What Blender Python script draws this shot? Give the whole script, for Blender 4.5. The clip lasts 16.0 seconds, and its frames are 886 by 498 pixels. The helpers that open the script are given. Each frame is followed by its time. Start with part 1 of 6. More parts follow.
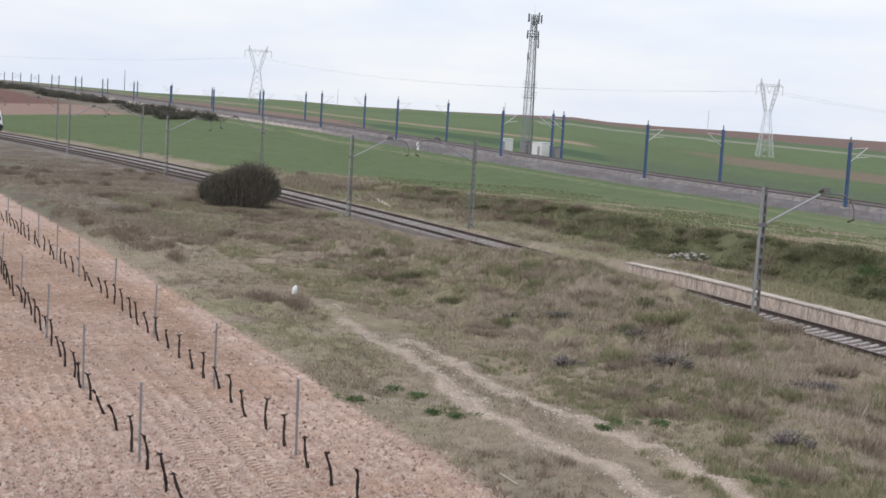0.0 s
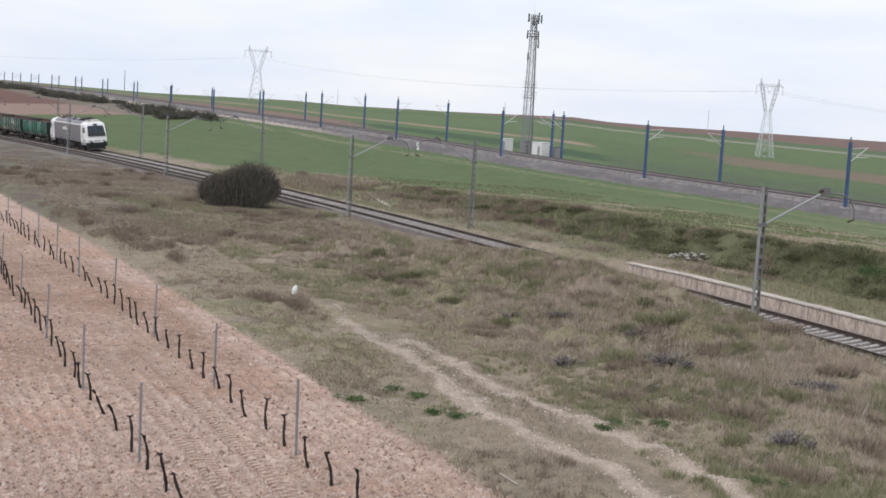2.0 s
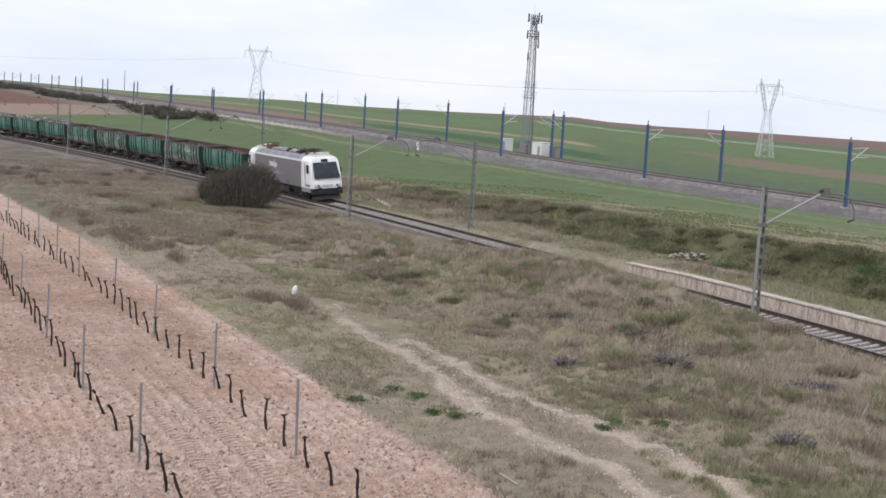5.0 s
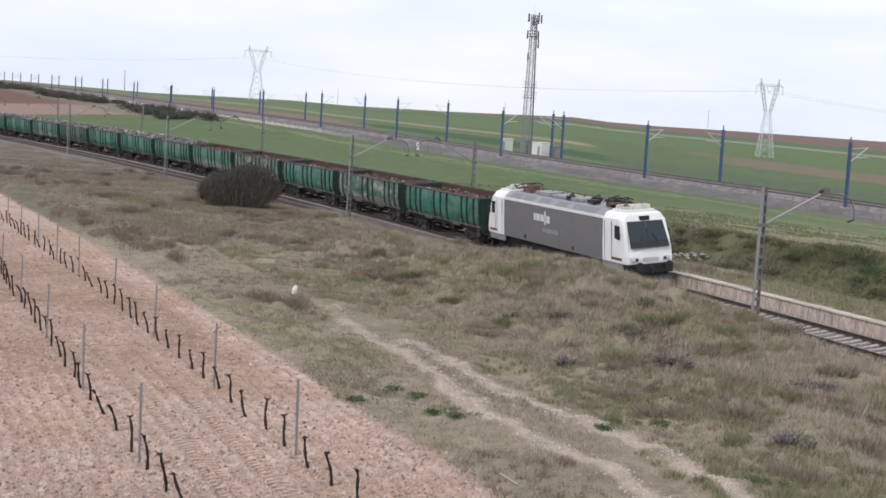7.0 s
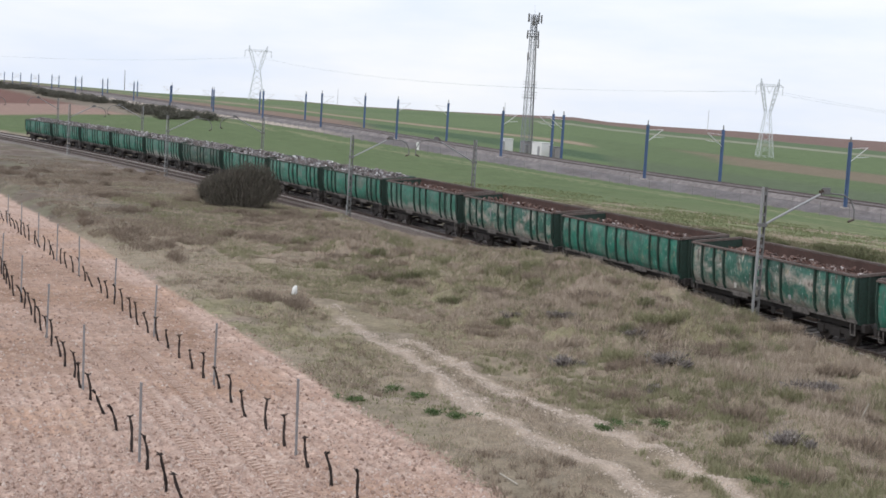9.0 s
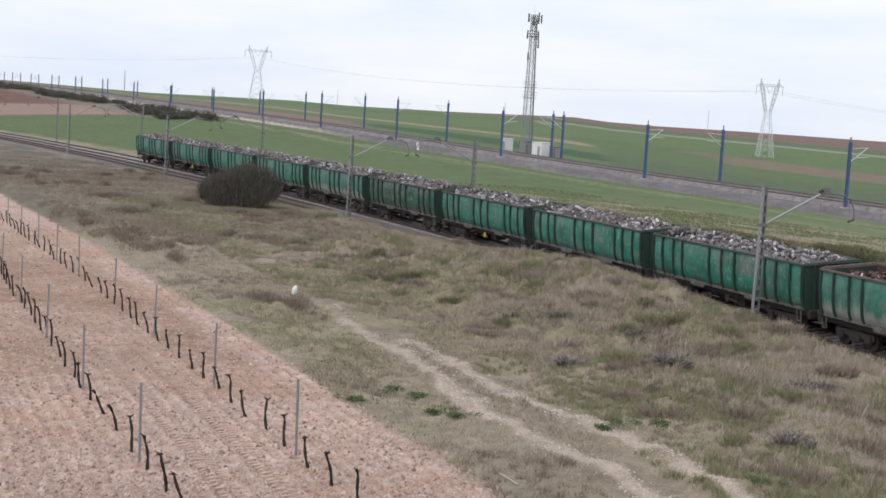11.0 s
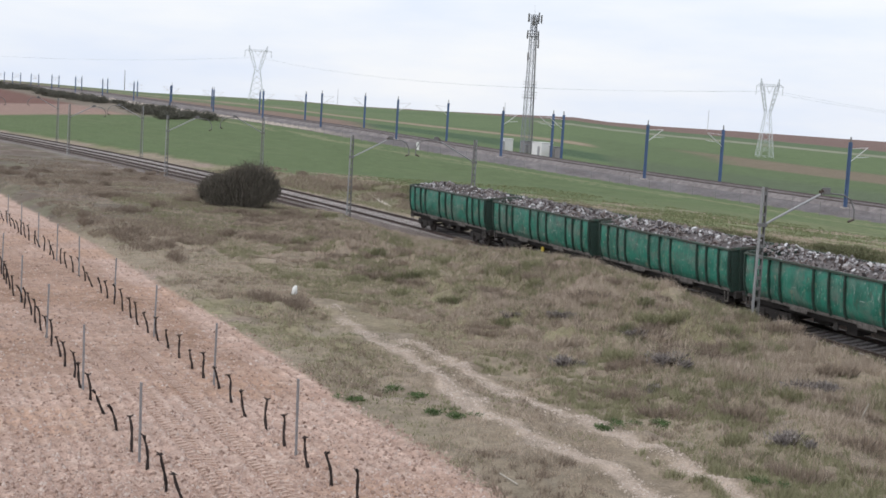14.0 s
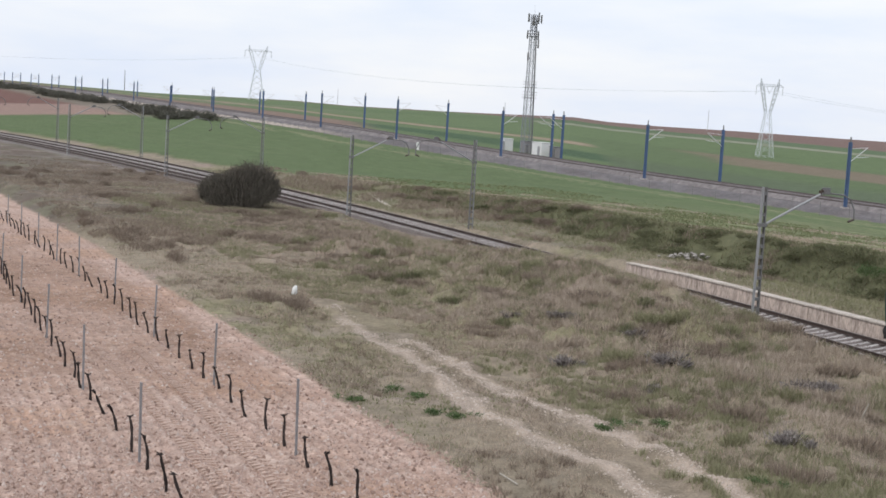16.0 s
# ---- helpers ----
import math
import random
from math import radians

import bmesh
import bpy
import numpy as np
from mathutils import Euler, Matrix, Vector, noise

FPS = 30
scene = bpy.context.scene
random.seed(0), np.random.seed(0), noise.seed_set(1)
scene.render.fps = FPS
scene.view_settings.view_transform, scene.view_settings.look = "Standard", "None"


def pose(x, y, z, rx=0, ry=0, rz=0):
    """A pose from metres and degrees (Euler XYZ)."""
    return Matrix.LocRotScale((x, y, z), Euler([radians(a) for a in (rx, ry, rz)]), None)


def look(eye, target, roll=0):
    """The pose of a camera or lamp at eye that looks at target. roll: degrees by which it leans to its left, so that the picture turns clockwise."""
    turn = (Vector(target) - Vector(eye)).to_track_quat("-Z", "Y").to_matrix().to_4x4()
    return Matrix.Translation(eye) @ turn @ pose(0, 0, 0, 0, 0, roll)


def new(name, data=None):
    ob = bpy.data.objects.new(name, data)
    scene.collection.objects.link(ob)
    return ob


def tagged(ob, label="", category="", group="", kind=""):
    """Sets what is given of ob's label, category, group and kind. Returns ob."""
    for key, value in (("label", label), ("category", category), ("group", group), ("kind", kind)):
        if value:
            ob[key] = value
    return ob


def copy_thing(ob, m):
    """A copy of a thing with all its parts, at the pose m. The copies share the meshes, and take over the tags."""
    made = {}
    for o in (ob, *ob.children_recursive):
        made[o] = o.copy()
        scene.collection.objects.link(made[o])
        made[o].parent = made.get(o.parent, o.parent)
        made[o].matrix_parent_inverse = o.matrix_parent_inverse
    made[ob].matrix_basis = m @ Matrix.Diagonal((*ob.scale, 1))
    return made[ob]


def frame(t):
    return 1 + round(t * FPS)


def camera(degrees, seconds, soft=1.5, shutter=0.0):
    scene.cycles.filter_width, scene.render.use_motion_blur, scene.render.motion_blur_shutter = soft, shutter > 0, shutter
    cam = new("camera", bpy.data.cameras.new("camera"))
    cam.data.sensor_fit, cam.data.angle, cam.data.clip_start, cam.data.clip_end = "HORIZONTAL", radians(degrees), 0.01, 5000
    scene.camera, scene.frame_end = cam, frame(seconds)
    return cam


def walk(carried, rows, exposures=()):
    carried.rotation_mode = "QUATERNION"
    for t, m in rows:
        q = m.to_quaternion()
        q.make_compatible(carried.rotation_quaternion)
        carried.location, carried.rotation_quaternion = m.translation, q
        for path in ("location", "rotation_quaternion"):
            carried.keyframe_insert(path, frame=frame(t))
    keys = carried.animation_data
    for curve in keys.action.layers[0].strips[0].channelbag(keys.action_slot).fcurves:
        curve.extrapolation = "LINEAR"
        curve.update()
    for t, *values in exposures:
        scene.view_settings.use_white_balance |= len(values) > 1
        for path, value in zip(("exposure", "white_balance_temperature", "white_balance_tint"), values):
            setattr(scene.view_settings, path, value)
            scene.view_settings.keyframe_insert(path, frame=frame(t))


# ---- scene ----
# the camera stands on a bridge over the line and does not move
cam = camera(34.28, 16.0, soft=1.65)
EYE = (0.0, 0.0, 8.79)
AIM = (0.0, math.cos(radians(5.68)), 8.79 - math.sin(radians(5.68)))
walk(cam, [(0.0, look(EYE, AIM, 3.44)), (16.0, look(EYE, AIM, 3.44))],
     exposures=[(0.0, -0.02), (1.5, -0.01), (3.0, 0.04), (7.0, 0.06), (9.0, 0.05), (12.5, 0.02), (16.0, 0.0)])

# ---- light: a bright, hazy overcast sky with a weak high sun ----
SUN_ELEV, SUN_AZ = 48.0, 215.0          # degrees; azimuth clockwise from +y
world = bpy.data.worlds.new("sky")
scene.world = world
world.use_nodes = True
wn, wl = world.node_tree.nodes, world.node_tree.links
wn.clear()
w_out = wn.new("ShaderNodeOutputWorld")
w_bg = wn.new("ShaderNodeBackground")
w_sky = wn.new("ShaderNodeTexSky")
w_sky.sky_type, w_sky.sun_disc = "NISHITA", False
w_sky.sun_elevation, w_sky.sun_rotation = radians(SUN_ELEV), radians(SUN_AZ)
w_sky.air_density, w_sky.dust_density = 1.0, 2.0
w_tc = wn.new("ShaderNodeTexCoord")
w_map = wn.new("ShaderNodeMapping")
w_map.inputs["Scale"].default_value = (3.0, 3.0, 14.0)
w_noise = wn.new("ShaderNodeTexNoise")
w_noise.inputs["Scale"].default_value, w_noise.inputs["Detail"].default_value = 1.6, 7.0
w_noise.inputs["Roughness"].default_value = 0.55
w_ramp = wn.new("ShaderNodeValToRGB")
w_ramp.color_ramp.elements[0].position, w_ramp.color_ramp.elements[0].color = 0.34, (8.9, 9.7, 11.3, 1)
w_ramp.color_ramp.elements[1].position, w_ramp.color_ramp.elements[1].color = 0.68, (10.7, 10.9, 11.3, 1)
w_mix = wn.new("ShaderNodeMixRGB")
w_mix.inputs["Fac"].default_value = 0.86
wl.new(w_tc.outputs["Generated"], w_map.inputs["Vector"])
wl.new(w_map.outputs["Vector"], w_noise.inputs["Vector"])
wl.new(w_noise.outputs["Fac"], w_ramp.inputs["Fac"])
wl.new(w_sky.outputs["Color"], w_mix.inputs["Color1"])
wl.new(w_ramp.outputs["Color"], w_mix.inputs["Color2"])
wl.new(w_mix.outputs["Color"], w_bg.inputs["Color"])
w_bg.inputs["Strength"].default_value = 0.097
wl.new(w_bg.outputs["Background"], w_out.inputs["Surface"])
sun = new("sun", bpy.data.lights.new("sun", "SUN"))
sun.data.energy, sun.data.angle, sun.data.color = 1.4, radians(12), (1.0, 0.975, 0.95)
a, e = radians(SUN_AZ), radians(SUN_ELEV)
sun_from = Vector((math.sin(a) * math.cos(e), math.cos(a) * math.cos(e), math.sin(e)))
sun.matrix_world = look(sun_from * 100, (0, 0, 0))

# ---- plan: the old line is an arc, the new line is straight ----
ARC_C, ARC_R, ARC_A = Vector((-848.81, -277.63)), 929.94, math.atan2(57.069 + 277.63, 18.819 + 848.81)
CANT = 0.09


def on_line(s, d=0.0):
    """Plan point s metres back along the old line, d metres beyond its middle."""
    a = ARC_A + s / ARC_R
    return ARC_C.x + (ARC_R + d) * math.cos(a), ARC_C.y + (ARC_R + d) * math.sin(a)


def heading(s):
    """Degrees of the way the train runs at s."""
    return math.degrees(ARC_A + s / ARC_R) - 90.0


def line_coords(x, y):
    vx, vy = x - ARC_C.x, y - ARC_C.y
    return (np.arctan2(vy, vx) - ARC_A) * ARC_R, np.hypot(vx, vy) - ARC_R


FAST_A, FAST_T, FAST_N = (50.0, 180.0), (-0.4623, 0.8867), (0.8867, 0.4623)


def fast_coords(x, y):
    dx, dy = x - FAST_A[0], y - FAST_A[1]
    return dx * FAST_T[0] + dy * FAST_T[1], dx * FAST_N[0] + dy * FAST_N[1]


def on_fast(u, e):
    return FAST_A[0] + u * FAST_T[0] + e * FAST_N[0], FAST_A[1] + u * FAST_T[1] + e * FAST_N[1]


def fast_z(u):
    return np.interp(u, (-300, -42, 0, 42, 84, 127, 169, 420, 800, 1600), (-2.2, -1.2, -0.73, -0.26, 0.43, 1.36, 2.4, 6.0, 8.4, 9.0))


def smooth(a, b, v):
    t = np.clip((v - a) / (b - a), 0, 1)
    return t * t * (3 - 2 * t)


def lattice(x, y, seed):
    """Value noise on a unit lattice, for arrays."""
    xi, yi = np.floor(x), np.floor(y)
    fx, fy = x - xi, y - yi
    fx, fy = fx * fx * (3 - 2 * fx), fy * fy * (3 - 2 * fy)

    def h(i, j):
        v = np.sin(i * 127.1 + j * 311.7 + seed * 74.7) * 43758.5453
        return v - np.floor(v)
    return ((h(xi, yi) * (1 - fx) + h(xi + 1, yi) * fx) * (1 - fy) + (h(xi, yi + 1) * (1 - fx) + h(xi + 1, yi + 1) * fx) * fy)


def fbm(x, y, size, seed, octaves=4):
    total, amp, norm = 0, 1.0, 0
    for o in range(octaves):
        total = total + amp * lattice(x / size * 2 ** o + 17.3 * o, y / size * 2 ** o - 9.1 * o, seed + o)
        norm += amp
        amp *= 0.5
    return total / norm - 0.5


def vine_e(x, y):
    """Metres from the edge of the vineyard, positive inside; its edge bows slightly."""
    return -((x - 1.6) * 0.9120 + (y - 32.0) * 0.4102) + np.interp(y, (42, 52, 68, 80, 103, 118), (0.0, 0.49, 0.66, 0.9, 0.7, 0.4))


SKY_AZ = [math.atan((x - 784) / 2542) for x in (-300, 0, 250, 500, 600, 784, 1000, 1060, 1150, 1300, 1568, 1900)]
SKY_Z = (9.0, 8.4, 3.6, 5.2, 3.4, 4.0, 5.7, 3.4, 2.2, 2.0, 0.6, 0.0)


def ground_z(x, y):
    x, y = np.asarray(x, float), np.asarray(y, float)
    s, d = line_coords(x, y)
    u, e = fast_coords(x, y)
    far = np.hypot(x, y)
    z = np.zeros_like(x)
    # rough grass between vineyard and line
    rough = smooth(-26.5, -24, d) * smooth(120, 60, far) * (d < 20)
    z = z + rough * (0.55 * fbm(x, y, 9.0, 3) + 0.16 * fbm(x, y, 1.6, 5, 3))
    z = z - 0.35 * smooth(-9, -3.5, d) * smooth(25, 50, s)
    z = z - 0.008 * np.clip(s + 10, 0, 90) * smooth(-25, -27, d)
    # the mound beside the line
    top = np.interp(s, (-30, -12, -4, 0.6, 3.5, 5, 6.5, 11, 17, 24, 30, 36, 46), (-0.45, -0.42, -0.36, -0.28, 0.05, 0.38, 0.55, 0.68, 0.92, 0.86, 0.25, -0.2, -0.4))
    bumps = 1 + 0.55 * fbm(x, y, 5.0, 11)
    prof = smooth(-14.5, -5.2, d) * (d <= -4.2) + smooth(-1.9, -3.6, d) * (d > -4.2)
    z = z + np.where(d < 0, (top * bumps + 0.35 * (top < 0)) * prof, 0)
    lumps = smooth(-17, -12, d) * smooth(-3.2, -5.5, d) * smooth(-25, -18, s) * smooth(60, 35, s)
    z = z + lumps * (1.75 * fbm(x, y, 3.6, 13, 4) + 1.0 * np.maximum(0, fbm(x, y, 1.3, 17, 2)))
    humps = smooth(-25.5, -23.5, d) * smooth(-3.0, -4.5, d) * smooth(130, 80, far)
    z = z + humps * (0.60 * np.maximum(0, fbm(x, y, 1.1, 19, 2)) + 0.5 * np.maximum(0, fbm(x, y, 2.6, 23, 3)) - 0.05)
    # shallow hollow left of the mound where the farm track starts
    z = z - 0.35 * np.exp(-((s - 26) / 16) ** 2 - ((d + 19) / 6) ** 2)
    # grassy shoulder that rises beside the line next to the bush
    z = z + 0.55 * np.exp(-((s - 57) / 6.5) ** 2 - ((d + 5.6) / 1.7) ** 2)
    # behind the platform, then the scrub bank and the crop
    bank = np.interp(s, (-60, 15, 30, 53, 85, 126, 200), (2.4, 2.2, 1.8, 1.6, 0.7, 0.1, 0.0))
    behind = np.interp(s, (-60, 24, 34, 60, 100), (0.47, 0.45, 0.1, -0.2, -0.35))
    flat = behind * smooth(2.0, 2.5, d) + (0.12 - behind) * smooth(5.5, 9.0, d)
    slope = (bank - 0.12) * smooth(9.0, 12.5, d) * (1 + 0.12 * fbm(x, y, 3.0, 21))
    beyond = np.where(d > 0, flat + slope, 0.0)
    fz = fast_z(u)
    toe = fz - 0.9
    gap = np.clip(np.clip(d - 12.5, 0, None) / (np.clip(d - 12.5, 0, None) + np.clip(-e - 5.0, 0.01, None)), 0, 1)
    beyond = np.where(d > 12.5, beyond * (1 - gap) + toe * gap, beyond)
    z = np.where(d > 0, beyond, z)
    # bed of the old line
    z = z - 0.48 * smooth(3.4, 2.2, np.abs(d)) * (1 - smooth(-2.0, -2.3, d) * (top > 0)) * (np.abs(d) < 3.4)
    z = np.where((np.abs(d) < 2.1), np.minimum(z, -0.5), z)
    # embankment of the new line
    emb = smooth(-5.0, -1.2, e)
    z = np.where((e > -5.0) & (d > 5), toe + (fz - 0.25 - toe) * emb, z)
    # far land: up to the skyline and away
    az = np.arctan2(x, np.maximum(y, 1.0))
    sky = np.interp(az, SKY_AZ, SKY_Z)
    k = smooth(12, 500, e) * 0.35 + 0.65 * np.clip((far - 270) / 1030, 0, 1)
    z = np.where(e > 11, (fz - 0.3) * (1 - np.clip(k, 0, 1)) + sky * np.clip(k, 0, 1), z)
    z = np.where((far > 1300), sky - (far - 1300) * 0.012, z)
    out = np.clip((far - 450) / 850, 0, 1)
    z = np.where((e <= 11) & (far > 450), z * (1 - out) + np.minimum(sky, 8.0) * out - 0.0, z)
    z = np.where((far > 1300), sky - (far - 1300) * 0.012, z)
    # fine clods and tufts
    vine = smooth(-0.1, 0.25, vine_e(x, y))
    across = x * 0.926 + y * 0.378 + 0.10 * fbm(x, y, 4.0, 37, 2)
    z = z + vine * smooth(75, 45, far) * 0.018 * np.sin(across * math.tau / 0.42) * (0.6 + 1.2 * lattice(x / 1.3, y / 1.3, 39))
    z = z + vine * (0.10 * fbm(x, y, 0.5, 31, 3) * smooth(70, 35, far) + 0.05 * fbm(x, y, 2.5, 35, 2))
    return z


def gz(x, y):
    return float(ground_z(np.array([x]), np.array([y]))[0])


# ---- materials ----
def material(name, base, rough=0.8, metal=0.0, dark=None, size=1.0, fine=8.0, mix=0.6, bump=0.0, vary=0.0, coord="Object", stretch=(1, 1, 1)):
    """Two scales of noise between base and dark, some relief, and some change from object to object."""
    m = bpy.data.materials.new(name)
    m.use_nodes = True
    n, l = m.node_tree.nodes, m.node_tree.links
    b = n["Principled BSDF"]
    b.inputs["Roughness"].default_value, b.inputs["Metallic"].default_value = rough, metal
    dark = dark or tuple(c * 0.6 for c in base)
    tc = n.new("ShaderNodeTexCoord")
    mp = n.new("ShaderNodeMapping")
    mp.inputs["Scale"].default_value = stretch
    l.new(tc.outputs[coord], mp.inputs["Vector"])
    big, small = n.new("ShaderNodeTexNoise"), n.new("ShaderNodeTexNoise")
    big.inputs["Scale"].default_value, small.inputs["Scale"].default_value = 1.0 / size, fine / size
    big.inputs["Detail"].default_value, small.inputs["Detail"].default_value = 5, 4
    for t in (big, small):
        l.new(mp.outputs["Vector"], t.inputs["Vector"])
    add = n.new("ShaderNodeMath")
    add.operation = "MULTIPLY_ADD"
    add.inputs[1].default_value = 0.55
    l.new(small.outputs["Fac"], add.inputs[0])
    half = n.new("ShaderNodeMath")
    half.operation = "MULTIPLY"
    half.inputs[1].default_value = 0.6
    l.new(big.outputs["Fac"], half.inputs[0])
    l.new(half.outputs[0], add.inputs[2])
    ramp = n.new("ShaderNodeMapRange")
    ramp.inputs["From Min"].default_value, ramp.inputs["From Max"].default_value = 0.42, 0.74
    ramp.inputs["To Max"].default_value = mix
    l.new(add.outputs[0], ramp.inputs["Value"])
    col = n.new("ShaderNodeMixRGB")
    col.inputs["Color1"].default_value, col.inputs["Color2"].default_value = (*base, 1), (*dark, 1)
    l.new(ramp.outputs[0], col.inputs["Fac"])
    out = col.outputs["Color"]
    if vary:
        info = n.new("ShaderNodeObjectInfo")
        hsv = n.new("ShaderNodeHueSaturation")
        mr = n.new("ShaderNodeMapRange")
        mr.inputs["To Min"].default_value, mr.inputs["To Max"].default_value = 1 - vary, 1 + vary
        l.new(info.outputs["Random"], mr.inputs["Value"])
        l.new(mr.outputs[0], hsv.inputs["Value"])
        l.new(out, hsv.inputs["Color"])
        out = hsv.outputs["Color"]
    l.new(out, b.inputs["Base Color"])
    if bump:
        bp = n.new("ShaderNodeBump")
        bp.inputs["Strength"].default_value, bp.inputs["Distance"].default_value = 0.7, bump
        l.new(add.outputs[0], bp.inputs["Height"])
        l.new(bp.outputs["Normal"], b.inputs["Normal"])
    return m


def island_material(name, colors, rough=0.9):
    """Each loose piece of the mesh takes one of a run of colours."""
    m = bpy.data.materials.new(name)
    m.use_nodes = True
    n, l = m.node_tree.nodes, m.node_tree.links
    b = n["Principled BSDF"]
    b.inputs["Roughness"].default_value = rough
    g = n.new("ShaderNodeNewGeometry")
    r = n.new("ShaderNodeValToRGB")
    r.color_ramp.interpolation = "LINEAR"
    els = r.color_ramp.elements
    while len(els) < len(colors):
        els.new(0.5)
    for i, c in enumerate(colors):
        els[i].position, els[i].color = i / (len(colors) - 1), (*c, 1)
    l.new(g.outputs["Random Per Island"], r.inputs["Fac"])
    l.new(r.outputs["Color"], b.inputs["Base Color"])
    return m


def land_material():
    """Ground: the land-use colour of each spot, broken up by grain at three scales, with relief."""
    m = bpy.data.materials.new("land")
    m.use_nodes = True
    n, l = m.node_tree.nodes, m.node_tree.links
    b = n["Principled BSDF"]
    b.inputs["Roughness"].default_value = 0.95
    b.inputs["Specular IOR Level"].default_value = 0.1
    at = n.new("ShaderNodeAttribute")
    at.attribute_name = "land_use"
    tc = n.new("ShaderNodeTexCoord")
    out, heights = at.outputs["Color"], []
    for scale, lo, hi in ((0.35, 0.88, 1.12), (2.2, 0.80, 1.20), (14.0, 0.76, 1.24)):
        t = n.new("ShaderNodeTexNoise")
        t.inputs["Scale"].default_value, t.inputs["Detail"].default_value, t.inputs["Roughness"].default_value = scale, 4, 0.6
        l.new(tc.outputs["Object"], t.inputs["Vector"])
        mr = n.new("ShaderNodeMapRange")
        mr.inputs["From Min"].default_value, mr.inputs["From Max"].default_value = 0.3, 0.7
        mr.inputs["To Min"].default_value, mr.inputs["To Max"].default_value = lo, hi
        l.new(t.outputs["Fac"], mr.inputs["Value"])
        mul = n.new("ShaderNodeVectorMath")
        mul.operation = "SCALE"
        l.new(out, mul.inputs[0])
        l.new(mr.outputs[0], mul.inputs["Scale"])
        out = mul.outputs["Vector"]
        heights.append(t.outputs["Fac"])
    l.new(out, b.inputs["Base Color"])
    bp = n.new("ShaderNodeBump")
    bp.inputs["Strength"].default_value, bp.inputs["Distance"].default_value = 0.5, 0.04
    l.new(heights[2], bp.inputs["Height"])
    l.new(bp.outputs["Normal"], b.inputs["Normal"])
    return m


M_LAND = land_material()
M_BALLAST = island_material("ballast", [(0.15, 0.12, 0.11), (0.26, 0.22, 0.20), (0.40, 0.355, 0.335), (0.20, 0.165, 0.15)])
M_BED = material("ballast_bed", (0.185, 0.155, 0.14), 0.95, dark=(0.085, 0.066, 0.058), size=1.2, fine=16, mix=0.9, bump=0.05)
M_SLEEPER = material("concrete_sleeper", (0.43, 0.40, 0.385), 0.9, dark=(0.30, 0.265, 0.245), size=0.6, vary=0.18)
M_OLDTIE = material("worn_sleeper", (0.25, 0.22, 0.20), 0.95, dark=(0.10, 0.082, 0.07), size=0.5, mix=0.9)
M_RAIL = material("rusty_rail", (0.060, 0.040, 0.034), 0.75, dark=(0.05, 0.034, 0.028), size=0.8)
M_RAILHEAD = material("rail_head", (0.20, 0.17, 0.15), 0.5, 0.5, size=1.0)
# far pylons, cables and masts: distance haze is mixed into the steel colour
M_PYLON = material("haze_paled_steel", (0.66, 0.69, 0.72), 0.6, 0.1, size=3.0, mix=0.3)
M_GALV = material("galvanised_steel", (0.36, 0.365, 0.37), 0.55, 0.35, dark=(0.27, 0.27, 0.27), size=0.7, mix=0.7)
M_TOWER = material("blue_grey_steel", (0.26, 0.275, 0.31), 0.6, 0.2, dark=(0.17, 0.18, 0.21), size=1.5, mix=0.6)
M_GALV_DARK = material("weathered_steel", (0.20, 0.20, 0.20), 0.65, 0.3, dark=(0.12, 0.11, 0.10), size=0.7)
M_BLUE = material("blue_paint", (0.065, 0.12, 0.24), 0.55, dark=(0.05, 0.08, 0.15), size=1.5, vary=0.12)
M_INSUL = material("brown_insulator", (0.07, 0.045, 0.035), 0.3, size=0.2)
M_WHITE_GRP = material("pale_arm", (0.66, 0.66, 0.66), 0.5, size=0.5, mix=0.3)
M_CONCRETE = material("platform_concrete", (0.66, 0.55, 0.475), 0.93, dark=(0.20, 0.15, 0.125), size=0.7, fine=6, mix=0.9, bump=0.02, stretch=(1.6, 1, 0.5))
M_COPING = material("coping_stone", (0.58, 0.51, 0.45), 0.93, dark=(0.25, 0.215, 0.18), size=0.7, mix=0.8, vary=0.12)
M_POST = material("galvanised_post", (0.33, 0.33, 0.34), 0.55, 0.5, dark=(0.22, 0.21, 0.21), size=0.3)
M_VINE = material("vine_bark", (0.030, 0.021, 0.019), 0.95, dark=(0.014, 0.010, 0.009), size=0.12, bump=0.01, vary=0.3)
M_DARK = material("underframe_grime", (0.035, 0.030, 0.028), 0.85, dark=(0.018, 0.015, 0.014), size=0.5)
M_WHEEL = material("wheel_steel", (0.045, 0.036, 0.032), 0.7, 0.3, size=0.3)
M_LOCO_WHITE = material("white_loco_paint", (0.86, 0.86, 0.86), 0.35, dark=(0.66, 0.64, 0.62), size=1.3, mix=0.4)
M_LOCO_GREY = material("dark_grey_loco_paint", (0.185, 0.180, 0.192), 0.32, dark=(0.145, 0.138, 0.146), size=1.6, mix=0.5)
M_LOCO_ROOF = material("grey_roof_paint", (0.31, 0.31, 0.335), 0.5, dark=(0.17, 0.165, 0.165), size=0.9, mix=0.7)
M_LOCO_GLASS = material("tinted_cab_glass", (0.022, 0.03, 0.04), 0.08, size=1.0, mix=0.2)
M_LOCO_BLACK = material("black_bufferbeam", (0.022, 0.022, 0.023), 0.6, size=0.5)
M_LOGO = material("pale_lettering", (0.70, 0.70, 0.70), 0.4, size=1.0, mix=0.2)
M_LAMP = material("headlamp_lens", (0.75, 0.75, 0.72), 0.15, size=0.2, mix=0.2)
M_RED = material("red_marker", (0.20, 0.05, 0.04), 0.5, size=0.5)
